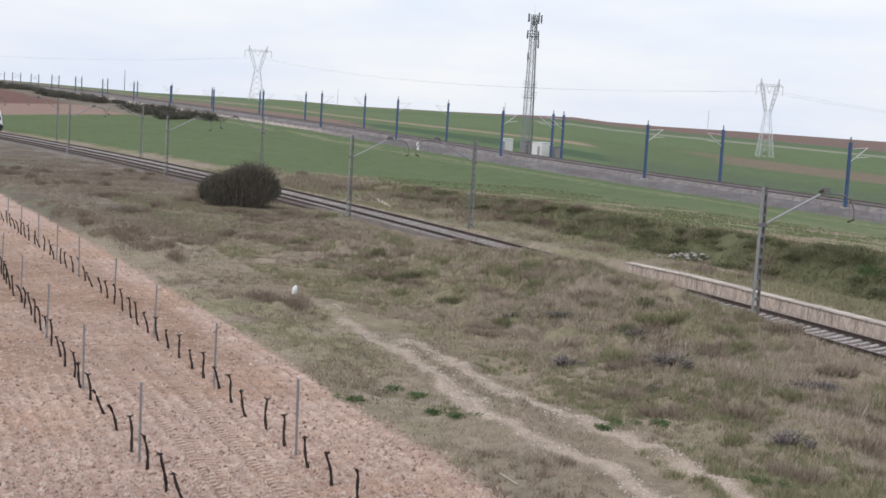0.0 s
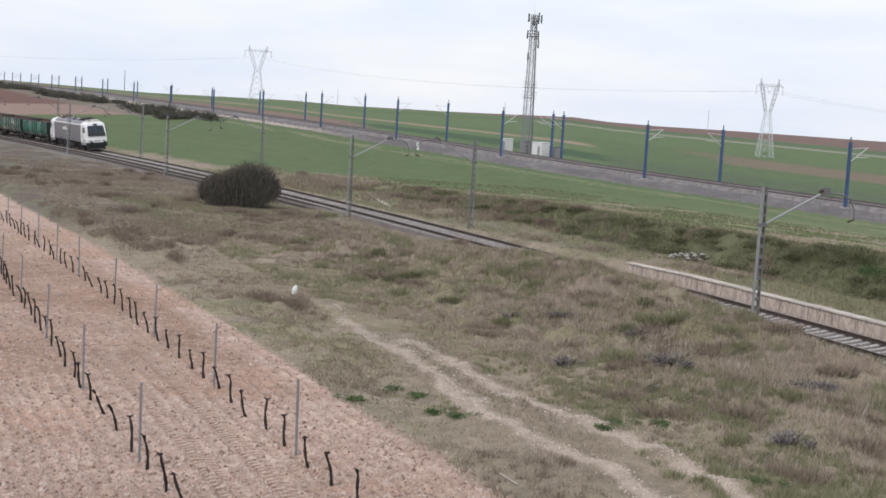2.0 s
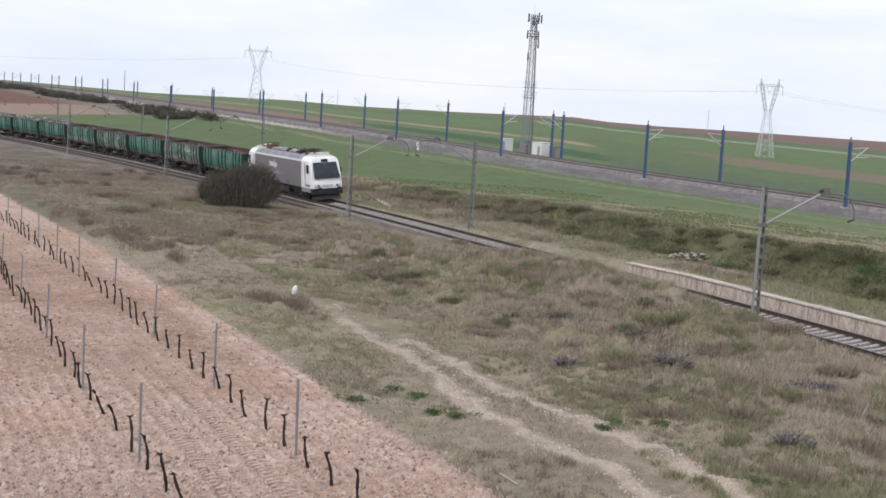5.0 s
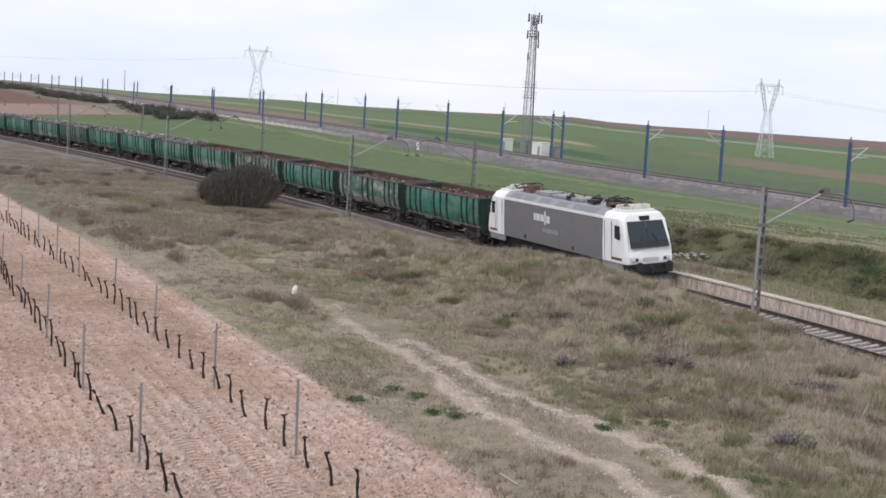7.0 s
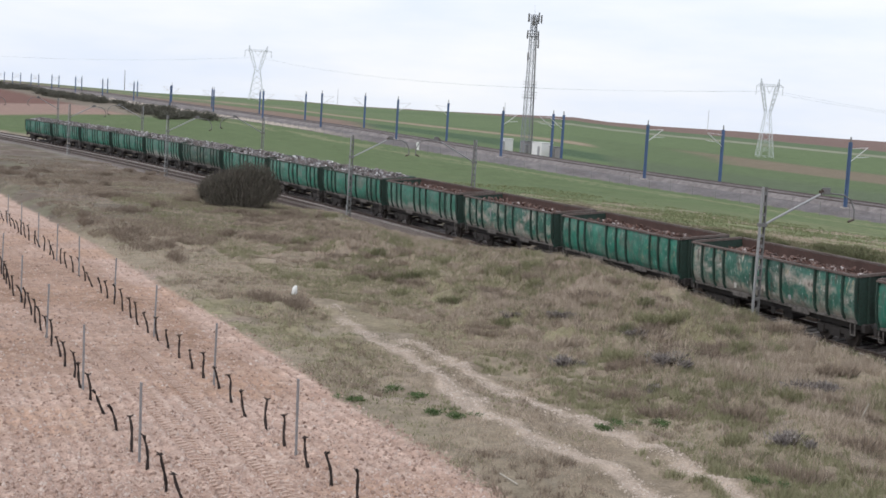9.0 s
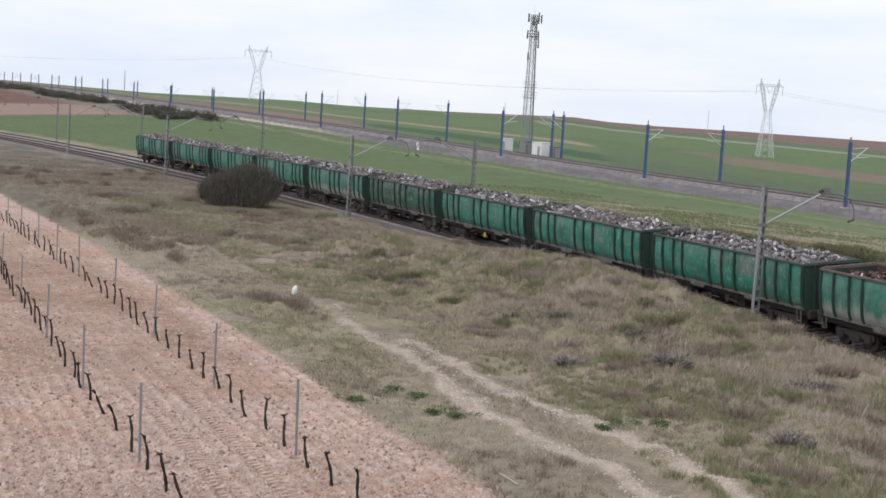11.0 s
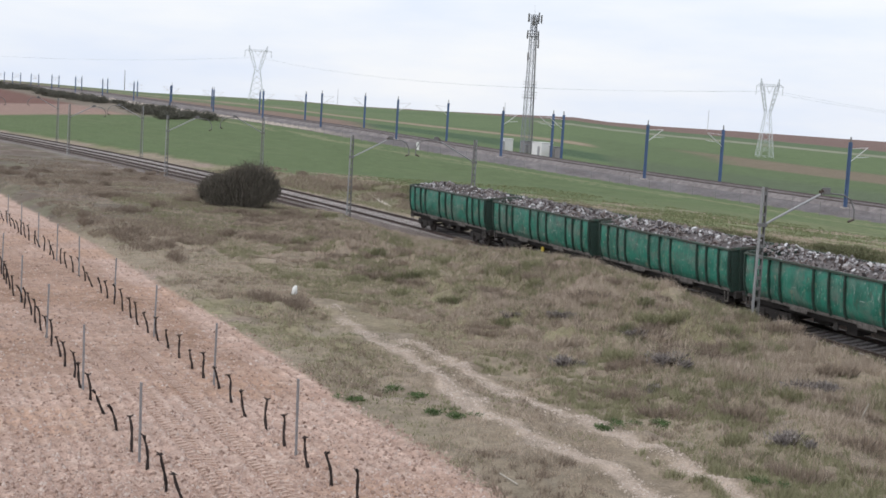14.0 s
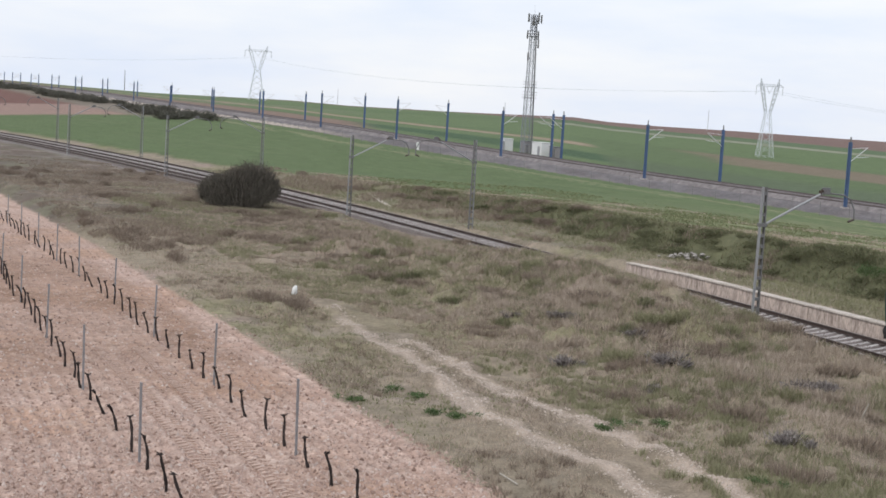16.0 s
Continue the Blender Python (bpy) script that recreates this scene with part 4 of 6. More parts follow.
def bogie_parts(parent, x0, wheel_r, base, mat_frame):
    frame_geo = Geo()
    for s in (-1, 1):
        frame_geo.box(-base / 2 - 0.35, base / 2 + 0.35, s * 1.02 - 0.08, s * 1.02 + 0.08, 0.48, 0.74)
        frame_geo.box(-0.35, 0.35, s * 1.02 - 0.12, s * 1.02 + 0.12, 0.3, 0.62)
        for e in (-1, 1):
            frame_geo.box(e * base / 2 - 0.2, e * base / 2 + 0.2, s * 1.04 - 0.14, s * 1.04 + 0.14, 0.36, 0.68)
    frame_geo.box(-0.3, 0.3, -1.0, 1.0, 0.5, 0.85)
    frame_geo.v = [(v[0] + x0, v[1], v[2]) for v in frame_geo.v]
    bogie = part("bogie", frame_geo, mat_frame, parent, "grimy steel bogie frame")
    for e in (-1, 1):
        g = Geo()
        for s in (-1, 1):
            g.tube([(x0 + e * base / 2, s * 0.80, wheel_r), (x0 + e * base / 2, s * 0.83, wheel_r), (x0 + e * base / 2, s * 0.835, wheel_r), (x0 + e * base / 2, s * 0.95, wheel_r)], [wheel_r + 0.03, wheel_r + 0.03, wheel_r, wheel_r], 20)
        g.tube([(x0 + e * base / 2, -0.8, wheel_r), (x0 + e * base / 2, 0.8, wheel_r)], 0.09, 8)
        part("wheelset", g, M_WHEEL, bogie)


def buffers(parent, x_end, sign, y=0.9, z=1.03):
    for s in (-1, 1):
        g = Geo().tube([(x_end - sign * 0.62, s * y, z), (x_end - sign * 0.12, s * y, z)], 0.10, 10)
        g.tube([(x_end - sign * 0.13, s * y, z), (x_end - sign * 0.02, s * y, z), (x_end, s * y, z)], [0.10, 0.25, 0.24], 14)
        part("buffer", g, M_LOCO_BLACK, parent, "round black buffer")


RIBS = (-6.33, -5.45, -4.4, -3.55, -1.08, 0.0, 1.08, 3.55, 4.4, 5.45, 6.33)


def side_y(z):
    """Half width of the bulged wagon side at height z."""
    return 1.40 + 0.055 * math.sin((z - 1.25) / 1.8 * math.pi) - 0.10 * max(0, (1.55 - z) / 0.35) ** 2


def build_wagon(paint, low, label, seed):
    wagon = thing("open_wagon", label, "freight wagon", "open scrap wagons of the train")
    mat = PAINTS[paint]
    heights = (1.22, 1.38, 1.55, 1.8, 2.1, 2.4, 2.7, 2.9, 3.05)
    rng = random.Random(seed + 50)
    for s in (-1, 1):
        g = Geo()
        pads = [a + (b - a) * q for a, b in zip(RIBS, RIBS[1:]) for q in ((0.3, 0.5, 0.7) if b - a < 2 else (0.14, 0.3, 0.5, 0.7, 0.86))]
        xs = sorted([-6.35] + [r + q for r in RIBS[1:-1] for q in (-0.10, 0.10)] + [6.35] + pads)
        swell = [rng.uniform(0.03, 0.085) if x in pads else -0.01 for x in xs]
        dents = [[swell[i] * math.sin(min(1, max(0, (z - 1.2) / 1.85)) * math.pi) ** 0.6 + rng.uniform(-0.022, 0.022) for z in heights] for i in range(len(xs))]
        o = [[(x, s * (side_y(z) + dents[i][k]), z) for k, z in enumerate(heights)] for i, x in enumerate(xs)]
        inn = [[(x, s * (side_y(z) - 0.07), z) for z in heights] for x in xs]
        n = len(heights)
        flat = [p for r in o for p in r] + [p for r in inn for p in r]
        fs, k0 = [], len(xs) * n
        for i in range(len(xs) - 1):
            for k in range(n - 1):
                fs.append((i * n + k, (i + 1) * n + k, (i + 1) * n + k + 1, i * n + k + 1))
        g.add(flat[:k0], fs)
        wall = part("side_wall", g, mat, wagon, soft=True)
        part("inner_lining", Geo().add(flat[k0:], fs), M_RUST_IN, wall, "rusty inner face")
        for x in RIBS:
            w = 0.055
            hs = (1.05,) + heights
            rings = [[(x - w, s * (side_y(z) - 0.02), z), (x + w, s * (side_y(z) - 0.02), z), (x + w * 0.8, s * (side_y(z) + 0.085), z), (x - w * 0.8, s * (side_y(z) + 0.085), z)] for z in hs]
            part("rib", Geo().loft(rings), M_RIB, wagon)
        part("rim", Geo().box(-6.40, 6.40, s * 1.44 - 0.06, s * 1.44 + 0.06, 3.03, 3.13), M_RIM[low], wagon, "dented top rim", bevel=0.02)
        part("lower_rail", Geo().box(-6.3, 6.3, s * 1.30 - 0.05, s * 1.30 + 0.05, 1.10, 1.235), M_SILL, wagon, "chalky grimy lower rail", bevel=0.01)
        part("sill", Geo().box(-6.75, 6.75, s * 1.10 - 0.06, s * 1.10 + 0.06, 0.84, 1.12), M_DARK, wagon)
        for x in (-2.3, 2.4):
            part("door_flap", Geo().box(x - 0.62, x + 0.62, s * 1.36 - 0.02, s * 1.36 + 0.025, 0.98, 1.20), M_SILL, wagon, "pale hinged flap", bevel=0.01)
    for e in (-1, 1):
        end = part("end_wall", Geo().box(e * 6.37 - 0.05, e * 6.37 + 0.05, -1.38, 1.38, 1.1, 3.03), M_END, wagon, "end wall in shade-darkened green")
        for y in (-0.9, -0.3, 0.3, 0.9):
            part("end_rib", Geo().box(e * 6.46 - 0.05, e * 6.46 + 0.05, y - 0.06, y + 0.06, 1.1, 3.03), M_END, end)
        part("end_rim", Geo().box(e * 6.40 - 0.075, e * 6.40 + 0.075, -1.36, 1.36, 3.034, 3.164), M_RIM[low], wagon, bevel=0.02)
        part("headstock", Geo().box(e * 6.62 - 0.1, e * 6.62 + 0.1, -1.32, 1.32, 0.80, 1.12), M_DARK, wagon)
        buffers(wagon, e * 7.02, e)
        part("ladder", Geo().box(e * 6.1 - 0.16, e * 6.1 + 0.16, -1.46, -1.40, 0.62, 0.66).box(e * 6.1 - 0.16, e * 6.1 - 0.12, -1.46, -1.42, 0.62, 1.1).box(e * 6.1 + 0.12, e * 6.1 + 0.16, -1.46, -1.42, 0.62, 1.1), M_SILL, wagon, "pale steel step")
    part("floor", Geo().box(-6.4, 6.4, -1.3, 1.3, 1.10, 1.24), M_RUST_IN, wagon)
    part("brake_gear", Geo().box(-2.4, -1.2, -0.5, 0.5, 0.45, 0.85).box(0.6, 1.3, -1.0, -0.3, 0.5, 0.85).tube([(-3.2, 0.2, 0.6), (3.2, 0.2, 0.6)], 0.05, 6), M_DARK, wagon)
    part("brake_wheel", Geo().tube([(0.35, -1.34, 0.78), (0.35, -1.38, 0.78)], 0.17, 14), M_YELLOW if seed in (8, 13) else M_DARK, wagon, "round brake handwheel")
    for x in (-4.5, 4.5):
        bogie_parts(wagon, x, 0.46, 1.8, M_DARK)
    load = solid("scrap_load", scrap_load(low, seed), M_RUST_LOAD if low else M_SCRAP, "rusty brown scrap with pale bits in the wagon" if low else "heaped grey and white metal scrap in the wagon", "scrap", "scrap loads of the wagons")
    if paint in ("smeared", "faded"):
        rng = random.Random(seed * 7)
        for i in range(9 if paint == "smeared" else 4):
            x, z = rng.uniform(-5.8, 5.8), rng.uniform(1.5, 2.3)
            if min(abs(x - r) for r in RIBS) < 0.3:
                continue
            a, b = rng.uniform(0.05, 0.16), rng.uniform(0.15, 0.5)
            y = -(side_y(z) + 0.045)
            m = pose(x, 0, z, 0, rng.uniform(-30, 30), 0)
            pts = [m @ Vector((a * math.cos(t) * rng.uniform(0.7, 1.2), y, b * math.sin(t) * rng.uniform(0.7, 1.2))) for t in np.linspace(0, math.tau, 9)[:-1]]
            part("paint_smear", Geo().add(pts + [q + Vector((0, 0.012, 0)) for q in pts], [tuple(range(8))] + [(k, k + 8, (k + 1) % 8 + 8, (k + 1) % 8) for k in range(8)]), M_SMEAR[i % 3], wagon, "sprayed paint patch")
    else:
        for x, z in ((1.9 + rng.uniform(-0.2, 0.2), 2.25), (2.25, 2.12), (-2.4, 2.2 + rng.uniform(-0.2, 0.2)), (-6.0, 2.1), (-2.2, 1.6)):
            part("stencil_mark", Geo().box(x - 0.22, x + 0.22, -(side_y(z) + 0.052), -(side_y(z) + 0.04), z - 0.025, z + 0.025), M_STENCIL, wagon, "pale stencilled bar")
    return wagon, load


# ribs: side green darkened so that they read as shadow lines
M_RIB = material("shaded_rib_paint", (0.016, 0.052, 0.038), 0.65, dark=(0.018, 0.018, 0.015), size=0.6, mix=0.8)
# end walls: wagon green darkened to stand for shade between the wagons
M_END = material("shaded_green_end", (0.020, 0.050, 0.038), 0.8, dark=(0.015, 0.02, 0.016), size=0.8, mix=0.8)
M_RIM = {True: material("rusty_rim", (0.15, 0.125, 0.115), 0.8, dark=(0.09, 0.06, 0.05), size=0.8, mix=0.9), False: material("green_rim", (0.035, 0.085, 0.062), 0.7, dark=(0.075, 0.058, 0.05), size=0.8, mix=0.9)}
M_SILL = material("chalky_sill", (0.17, 0.155, 0.145), 0.9, dark=(0.045, 0.038, 0.034), size=0.7, mix=0.95)
M_STENCIL = material("worn_stencil", (0.30, 0.36, 0.33), 0.7, dark=(0.05, 0.14, 0.10), size=0.15, mix=0.95)
M_SMEAR = [material("pale_spray", (0.52, 0.50, 0.46), 0.7, size=0.4), material("sand_spray", (0.42, 0.33, 0.20), 0.7, size=0.4), material("grey_spray", (0.34, 0.33, 0.34), 0.7, size=0.4)]


def loco_ring(x, w, z_top, chamfer, z_bot=1.10, lean=0.06):
    """Cross-section of the locomotive body at x."""
    return [(x, -w, z_bot), (x, w, z_bot), (x, w, 1.5), (x, w - lean * 0.2, 2.3), (x, w - lean, z_top - chamfer), (x, w - lean - chamfer * 0.55, z_top - chamfer * 0.25), (x, w - lean - chamfer * 1.1, z_top),
            (x, -(w - lean - chamfer * 1.1), z_top), (x, -(w - lean - chamfer * 0.55), z_top - chamfer * 0.25), (x, -(w - lean), z_top - chamfer), (x, -(w - lean * 0.2), 2.3), (x, -w, 1.5)]


def build_loco():
    loco = thing("locomotive", "white and dark grey electric locomotive with pantographs folded on its roof", "locomotive")
    W = 1.47
    for e in (-1, 1):
        rings = [loco_ring(e * 6.35, W, 3.80, 0.36), loco_ring(e * 8.0, W - 0.01, 3.80, 0.36)]
        # raked nose: each height ends at its own x
        nose = []
        for px, py, pz in loco_ring(0, W - 0.16, 3.70, 0.32):
            nx = 9.05 - max(0, pz - 1.9) * 0.46 - (0.05 if pz < 1.3 else 0)
            nose.append((e * nx, py, pz))
        mid = [(e * (8.0 + (abs(n[0]) - 8.0) * 0.72), r[1] * 0.25 + n[1] * 0.75 + (0.055 if n[1] > 0 else -0.055), n[2]) for r, n in zip(rings[1], nose)]
        cab = part("cab", Geo().loft([rings[0], rings[1], mid, nose] if e > 0 else [r[::-1] for r in (rings[0], rings[1], mid, nose)]), M_LOCO_WHITE, loco, "white raked driving cab", bevel=0.03)
        # windscreen, laid on the raked front
        g = Geo()
        for y0, y1 in ((-1.16, -0.012), (0.012, 1.16)):
            pts = [Vector((e * (9.05 - (z - 1.9) * 0.46 + 0.012), y * (1.0 if z < 2.5 else 0.93), z)) for y, z in ((y0, 2.30), (y1, 2.30), (y1, 3.34), (y0, 3.34))]
            back = [p - Vector((e * 0.05, 0, 0)) for p in pts]
            g.add(pts + back, [(0, 1, 2, 3), (4, 7, 6, 5), (0, 4, 5, 1), (1, 5, 6, 2), (2, 6, 7, 3), (3, 7, 4, 0)])
        part("windscreen", g, M_LOCO_GLASS, cab, "dark raked windscreen")
        pts = [Vector((e * (9.05 - (z - 1.9) * 0.46 + 0.012), y, z)) for y, z in ((-1.17, 1.97), (1.17, 1.97), (1.17, 2.295), (-1.17, 2.295))]
        back = [p - Vector((e * 0.05, 0, 0)) for p in pts]
        part("screen_mask", Geo().add(pts + back, [(0, 1, 2, 3), (4, 7, 6, 5), (0, 4, 5, 1), (1, 5, 6, 2), (2, 6, 7, 3), (3, 7, 4, 0)]), M_LOCO_BLACK, cab, "black panel under the windscreen")
        wip = Geo()
        for y in (-0.55, 0.55):
            wip.bar((e * (9.05 - (2.15 - 1.9) * 0.46 + 0.05), y, 2.15), (e * (9.05 - (2.7 - 1.9) * 0.46 + 0.05), y * 0.5, 2.7), 0.025)
        part("wiper", wip, M_LOCO_BLACK, cab)
        for s in (-1, 1):
            part("side_window", Geo().box(e * 7.93 - 0.27, e * 7.93 + 0.27, s * (W - 0.045) - 0.02, s * (W - 0.045) + 0.03, 2.35, 3.12), M_LOCO_GLASS, cab, "dark cab side window", bevel=0.02)
            part("cab_door", Geo().box(e * 7.0 - 0.36, e * 7.0 + 0.36, s * (W - 0.03) - 0.02, s * (W - 0.02) + 0.012, 1.25, 3.25), M_LOCO_WHITE, cab, "white crew door", bevel=0.012)
            part("handrail", Geo().tube([(e * 7.5, s * (W + 0.06), 1.4), (e * 7.5, s * (W + 0.06), 3.0)], 0.018, 6), M_GALV, cab)
            part("headlight", Geo().box(*sorted((e * 9.0, e * 9.062)), *sorted((s * 0.74, s * 1.20)), 1.24, 1.47), M_LOCO_PANEL, cab, "clear rectangular headlight cluster", bevel=0.03)
            for y in (0.86, 1.08):
                part("headlight_lens", Geo().tube([(e * 9.05, s * y, 1.355), (e * 9.085, s * y, 1.355)], [0.085, 0.07], 12), M_LAMP if y > 1 else M_LOCO_GLASS, cab)
            for x in (6.62, 7.38):
                part("door_seam", Geo().box(e * x - 0.018, e * x + 0.018, s * (W - 0.02) - 0.02, s * (W - 0.01) + 0.012, 1.2, 3.3), M_GALV_DARK, cab)
            part("grey_skirt", Geo().box(*sorted((e * 6.3, e * 8.5)), s * 1.38 - 0.04, s * 1.38 + 0.04, 0.74, 1.095), M_LOCO_ROOF, cab, "grimy grey skirt under the cab", bevel=0.02)
            part("steps", Geo().box(e * 7.0 - 0.28, e * 7.0 + 0.28, s * 1.36 - 0.05, s * 1.36 + 0.05, 0.42, 0.48).box(e * 7.0 - 0.3, e * 7.0 - 0.25, s * 1.36 - 0.04, s * 1.36 + 0.04, 0.42, 0.96).box(e * 7.0 + 0.25, e * 7.0 + 0.3, s * 1.36 - 0.04, s * 1.36 + 0.04, 0.42, 0.96), M_DARK, cab)
            part("mirror", Geo().box(e * 8.3 - 0.05, e * 8.3 + 0.05, s * 1.55 - 0.04, s * 1.55 + 0.04, 2.4, 2.85), M_LOCO_BLACK, cab)
        part("front_panel", Geo().box(*sorted((e * 9.0, e * 9.055)), -0.48, 0.48, 1.26, 1.45), M_LOCO_PANEL, cab, "pale grey nose plate", bevel=0.02)
        part("number_box", Geo().box(*sorted((e * 8.20, e * 8.405)), -0.30, 0.30, 3.37, 3.60), M_LOCO_BLACK, cab, "black route lamp box", bevel=0.02)
        part("skirt_band", Geo().box(*sorted((e * 7.40, e * 8.42)), -1.472, 1.472, 1.27, 1.41), M_RED, cab, "dark red waist line")
        part("buffer_beam", Geo().box(*sorted((e * 8.55, e * 9.02)), -1.38, 1.38, 0.58, 1.095), M_LOCO_BLACK, loco, "black buffer beam", bevel=0.03)
        part("snow_plough", Geo().add([(e * 9.15, -1.2, 0.18), (e * 9.15, 1.2, 0.18), (e * 8.75, 1.1, 0.66), (e * 8.75, -1.1, 0.66), (e * 8.7, -1.2, 0.18), (e * 8.7, 1.2, 0.18)], [(0, 1, 2, 3), (4, 3, 2, 5), (0, 3, 4), (1, 5, 2), (0, 4, 5, 1)]), M_LOCO_BLACK, loco, "black rail guard")
        buffers(loco, e * 9.45, e)
        part("coupling", Geo().tube([(e * 9.0, 0, 1.0), (e * 9.2, 0, 0.9), (e * 9.25, 0, 0.55)], 0.05, 8), M_DARK, loco)
        part("cab_roof_edge", Geo().box(*sorted((e * 6.5, e * 8.0)), -0.92, 0.92, 3.80, 3.90), M_LOCO_WHITE, loco, "white roof fairing", bevel=0.04)
        for x0, x1, y0, y1, h in ((6.6, 7.05, -0.75, 0.1, 4.10), (7.12, 7.75, -0.35, 0.75, 4.14), (7.2, 7.6, -0.80, -0.45, 4.02)):
            part("air_conditioner", Geo().box(*sorted((e * x0, e * x1)), y0, y1, 3.895, h), M_LOCO_CREAM, loco, "cream roof air-conditioning unit", bevel=0.03)
        bogie_parts(loco, e * 5.2, 0.62, 2.6, M_DARK)
        # folded pantograph
        pant = part("pantograph", Geo().tube([(e * 5.9, -0.45, 4.10), (e * 4.1, -0.2, 4.26)], 0.04, 6).tube([(e * 5.9, 0.45, 4.10), (e * 4.1, 0.2, 4.26)], 0.04, 6).box(*sorted((e * 5.7, e * 6.1)), -0.7, 0.7, 4.02, 4.1), M_BROWN_ROOF, loco, "rusty folded pantograph")
        part("contact_strip", Geo().tube([(e * 5.6, -0.95, 4.18), (e * 5.6, -0.6, 4.32), (e * 5.6, 0.6, 4.32), (e * 5.6, 0.95, 4.18)], 0.035, 6), M_LOCO_BLACK, pant)
        for y in (-0.5, 0.5):
            part("roof_insulator", Geo().tube([(e * 5.3, y, 3.86), (e * 5.3, y, 4.08)], [0.09, 0.06], 10), M_BROWN_ROOF, loco)
    part("body_side", Geo().loft([loco_ring(-6.34, W - 0.012, 3.42, 0.02, lean=0.05)[:5] + [(-6.34, -W + 0.062, 3.40)] + loco_ring(-6.34, W - 0.012, 3.42, 0.02)[10:], loco_ring(6.34, W - 0.012, 3.42, 0.02, lean=0.05)[:5] + [(6.34, -W + 0.062, 3.40)] + loco_ring(6.34, W - 0.012, 3.42, 0.02)[10:]]), M_LOCO_GREY, loco, "plain dark grey body side")
    for s in (-1, 1):
        part("waist_stripe", Geo().box(-6.33, 6.33, s * 1.405 - 0.03, s * 1.405 + 0.040, 3.37, 3.53), M_LOCO_WHITE, loco, "white stripe under the roof")
        ring = [(0, s * 1.40, 3.521), (0, s * 0.98, 3.86), (0, s * 0.90, 3.80), (0, s * 1.30, 3.45)]
        roof = part("roof_slope", Geo().loft([[(x, p[1], p[2]) for p in (ring if s > 0 else ring)] for x in (-6.33, 6.33)]), M_LOCO_ROOF, loco, "grey sloped roof panel")
        for x in (-4.9, -3.1, -1.0, 1.2, 3.3, 4.8):
            part("grille", Geo().add([(x - 0.7, s * 1.365, 3.57), (x + 0.7, s * 1.365, 3.57), (x + 0.7, s * 1.06, 3.815), (x - 0.7, s * 1.06, 3.815)], [(0, 1, 2, 3)]), M_LOCO_GRILLE, roof, "ribbed intake grille")
        # maker's and operator's marks as plain pale shapes
        marks = Geo()
        y = s * (W - 0.010)
        for x0, w, z0, h in ((0, 0.26, 2.48, 0.42), (0.36, 0.44, 2.48, 0.42), (0.90, 0.44, 2.48, 0.42), (1.42, 0.17, 2.32, 0.80), (1.66, 0.44, 2.44, 0.42)):
            xx = (-2.1 + x0) if s < 0 else (2.1 - x0)
            marks.box(min(xx, xx + w * (1 if s < 0 else -1)), max(xx, xx + w * (1 if s < 0 else -1)), y - 0.012, y + 0.012, z0, z0 + h)
        part("operator_mark", marks, M_LOGO, loco, "row of plain pale shapes on the grey side", bevel=0.01)
        bars = Geo()
        for k in range(5):
            xx = -0.75 + 0.40 * k if s < 0 else 0.75 - 0.40 * k
            bars.box(xx - 0.15, xx + 0.15, y - 0.012, y + 0.010, 1.86, 2.12)
        part("lettering_bar", bars, M_LOGO_DIM, loco, "small dull pale lettering bars")
        for x in (-3.3, 2.9):
            part("filler_cap", Geo().box(x - 0.1, x + 0.1, s * (W + 0.0) - 0.02, s * (W + 0.0) + 0.015, 1.25, 1.45), M_LOCO_BLACK, loco)
    part("roof_deck", Geo().box(-6.33, 6.33, -0.97, 0.97, 3.55, 3.84), M_LOCO_ROOF, loco, "grey flat roof deck")
    for x, w, h in ((-2.6, 0.9, 0.22), (-0.4, 1.0, 0.18), (1.7, 0.8, 0.2)):
        part("roof_box", Geo().box(x - w, x + w, -0.62, 0.62, 3.843, 3.84 + h), M_LOCO_ROOF, loco, bevel=0.03)
    part("roof_bus_bar", Geo().tube([(-5, 0.2, 4.12), (-1, 0.3, 4.16), (2, 0.2, 4.14), (5, 0.2, 4.12)], 0.03, 6), M_BROWN_ROOF, loco)
    rng = random.Random(3)
    for i in range(9):
        x = -5.5 + i * 1.35
        part("roof_insulator", Geo().tube([(x, 0.2, 3.83), (x, 0.2, 4.12)], [0.085, 0.05], 8), M_INSUL, loco)
    for x, y, w, h in ((-5.6, 0.3, 0.35, 0.3), (-4.6, -0.4, 0.3, 0.2), (3.6, -0.45, 0.4, 0.2), (4.6, 0.4, 0.45, 0.32), (5.3, -0.2, 0.4, 0.34), (5.9, 0.3, 0.3, 0.28), (2.8, 0.2, 0.25, 0.25), (0.9, -0.5, 0.2, 0.22)):
        part("roof_apparatus", Geo().box(x - w, x + w, y - 0.22, y + 0.22, 3.9, 3.9 + h).tube([(x - w, y, 3.9 + h), (x, y + 0.2, 4.02 + h), (x + w, y, 3.9 + h)], 0.04, 6), M_BROWN_ROOF if x < 0 else M_LOCO_BLACK, loco, "dark switchgear on the roof", bevel=0.02)
    for x in (-7.0, 7.0):
        for y in (-0.45, 0.1, 0.5):
            part("roof_horn", Geo().tube([(x, y, 4.0), (x + 0.12, y, 4.14), (x + 0.3, y, 4.14)], [0.05, 0.06, 0.09], 8), M_GALV_DARK, loco)
    part("underframe", Geo().box(-8.5, 8.5, -1.15, 1.15, 0.72, 0.96), M_DARK, loco)
    part("transformer", Geo().box(-2.6, 2.6, -1.25, 1.25, 0.32, 0.95), M_DARK, loco, "grimy underfloor transformer box", bevel=0.04)
    return loco


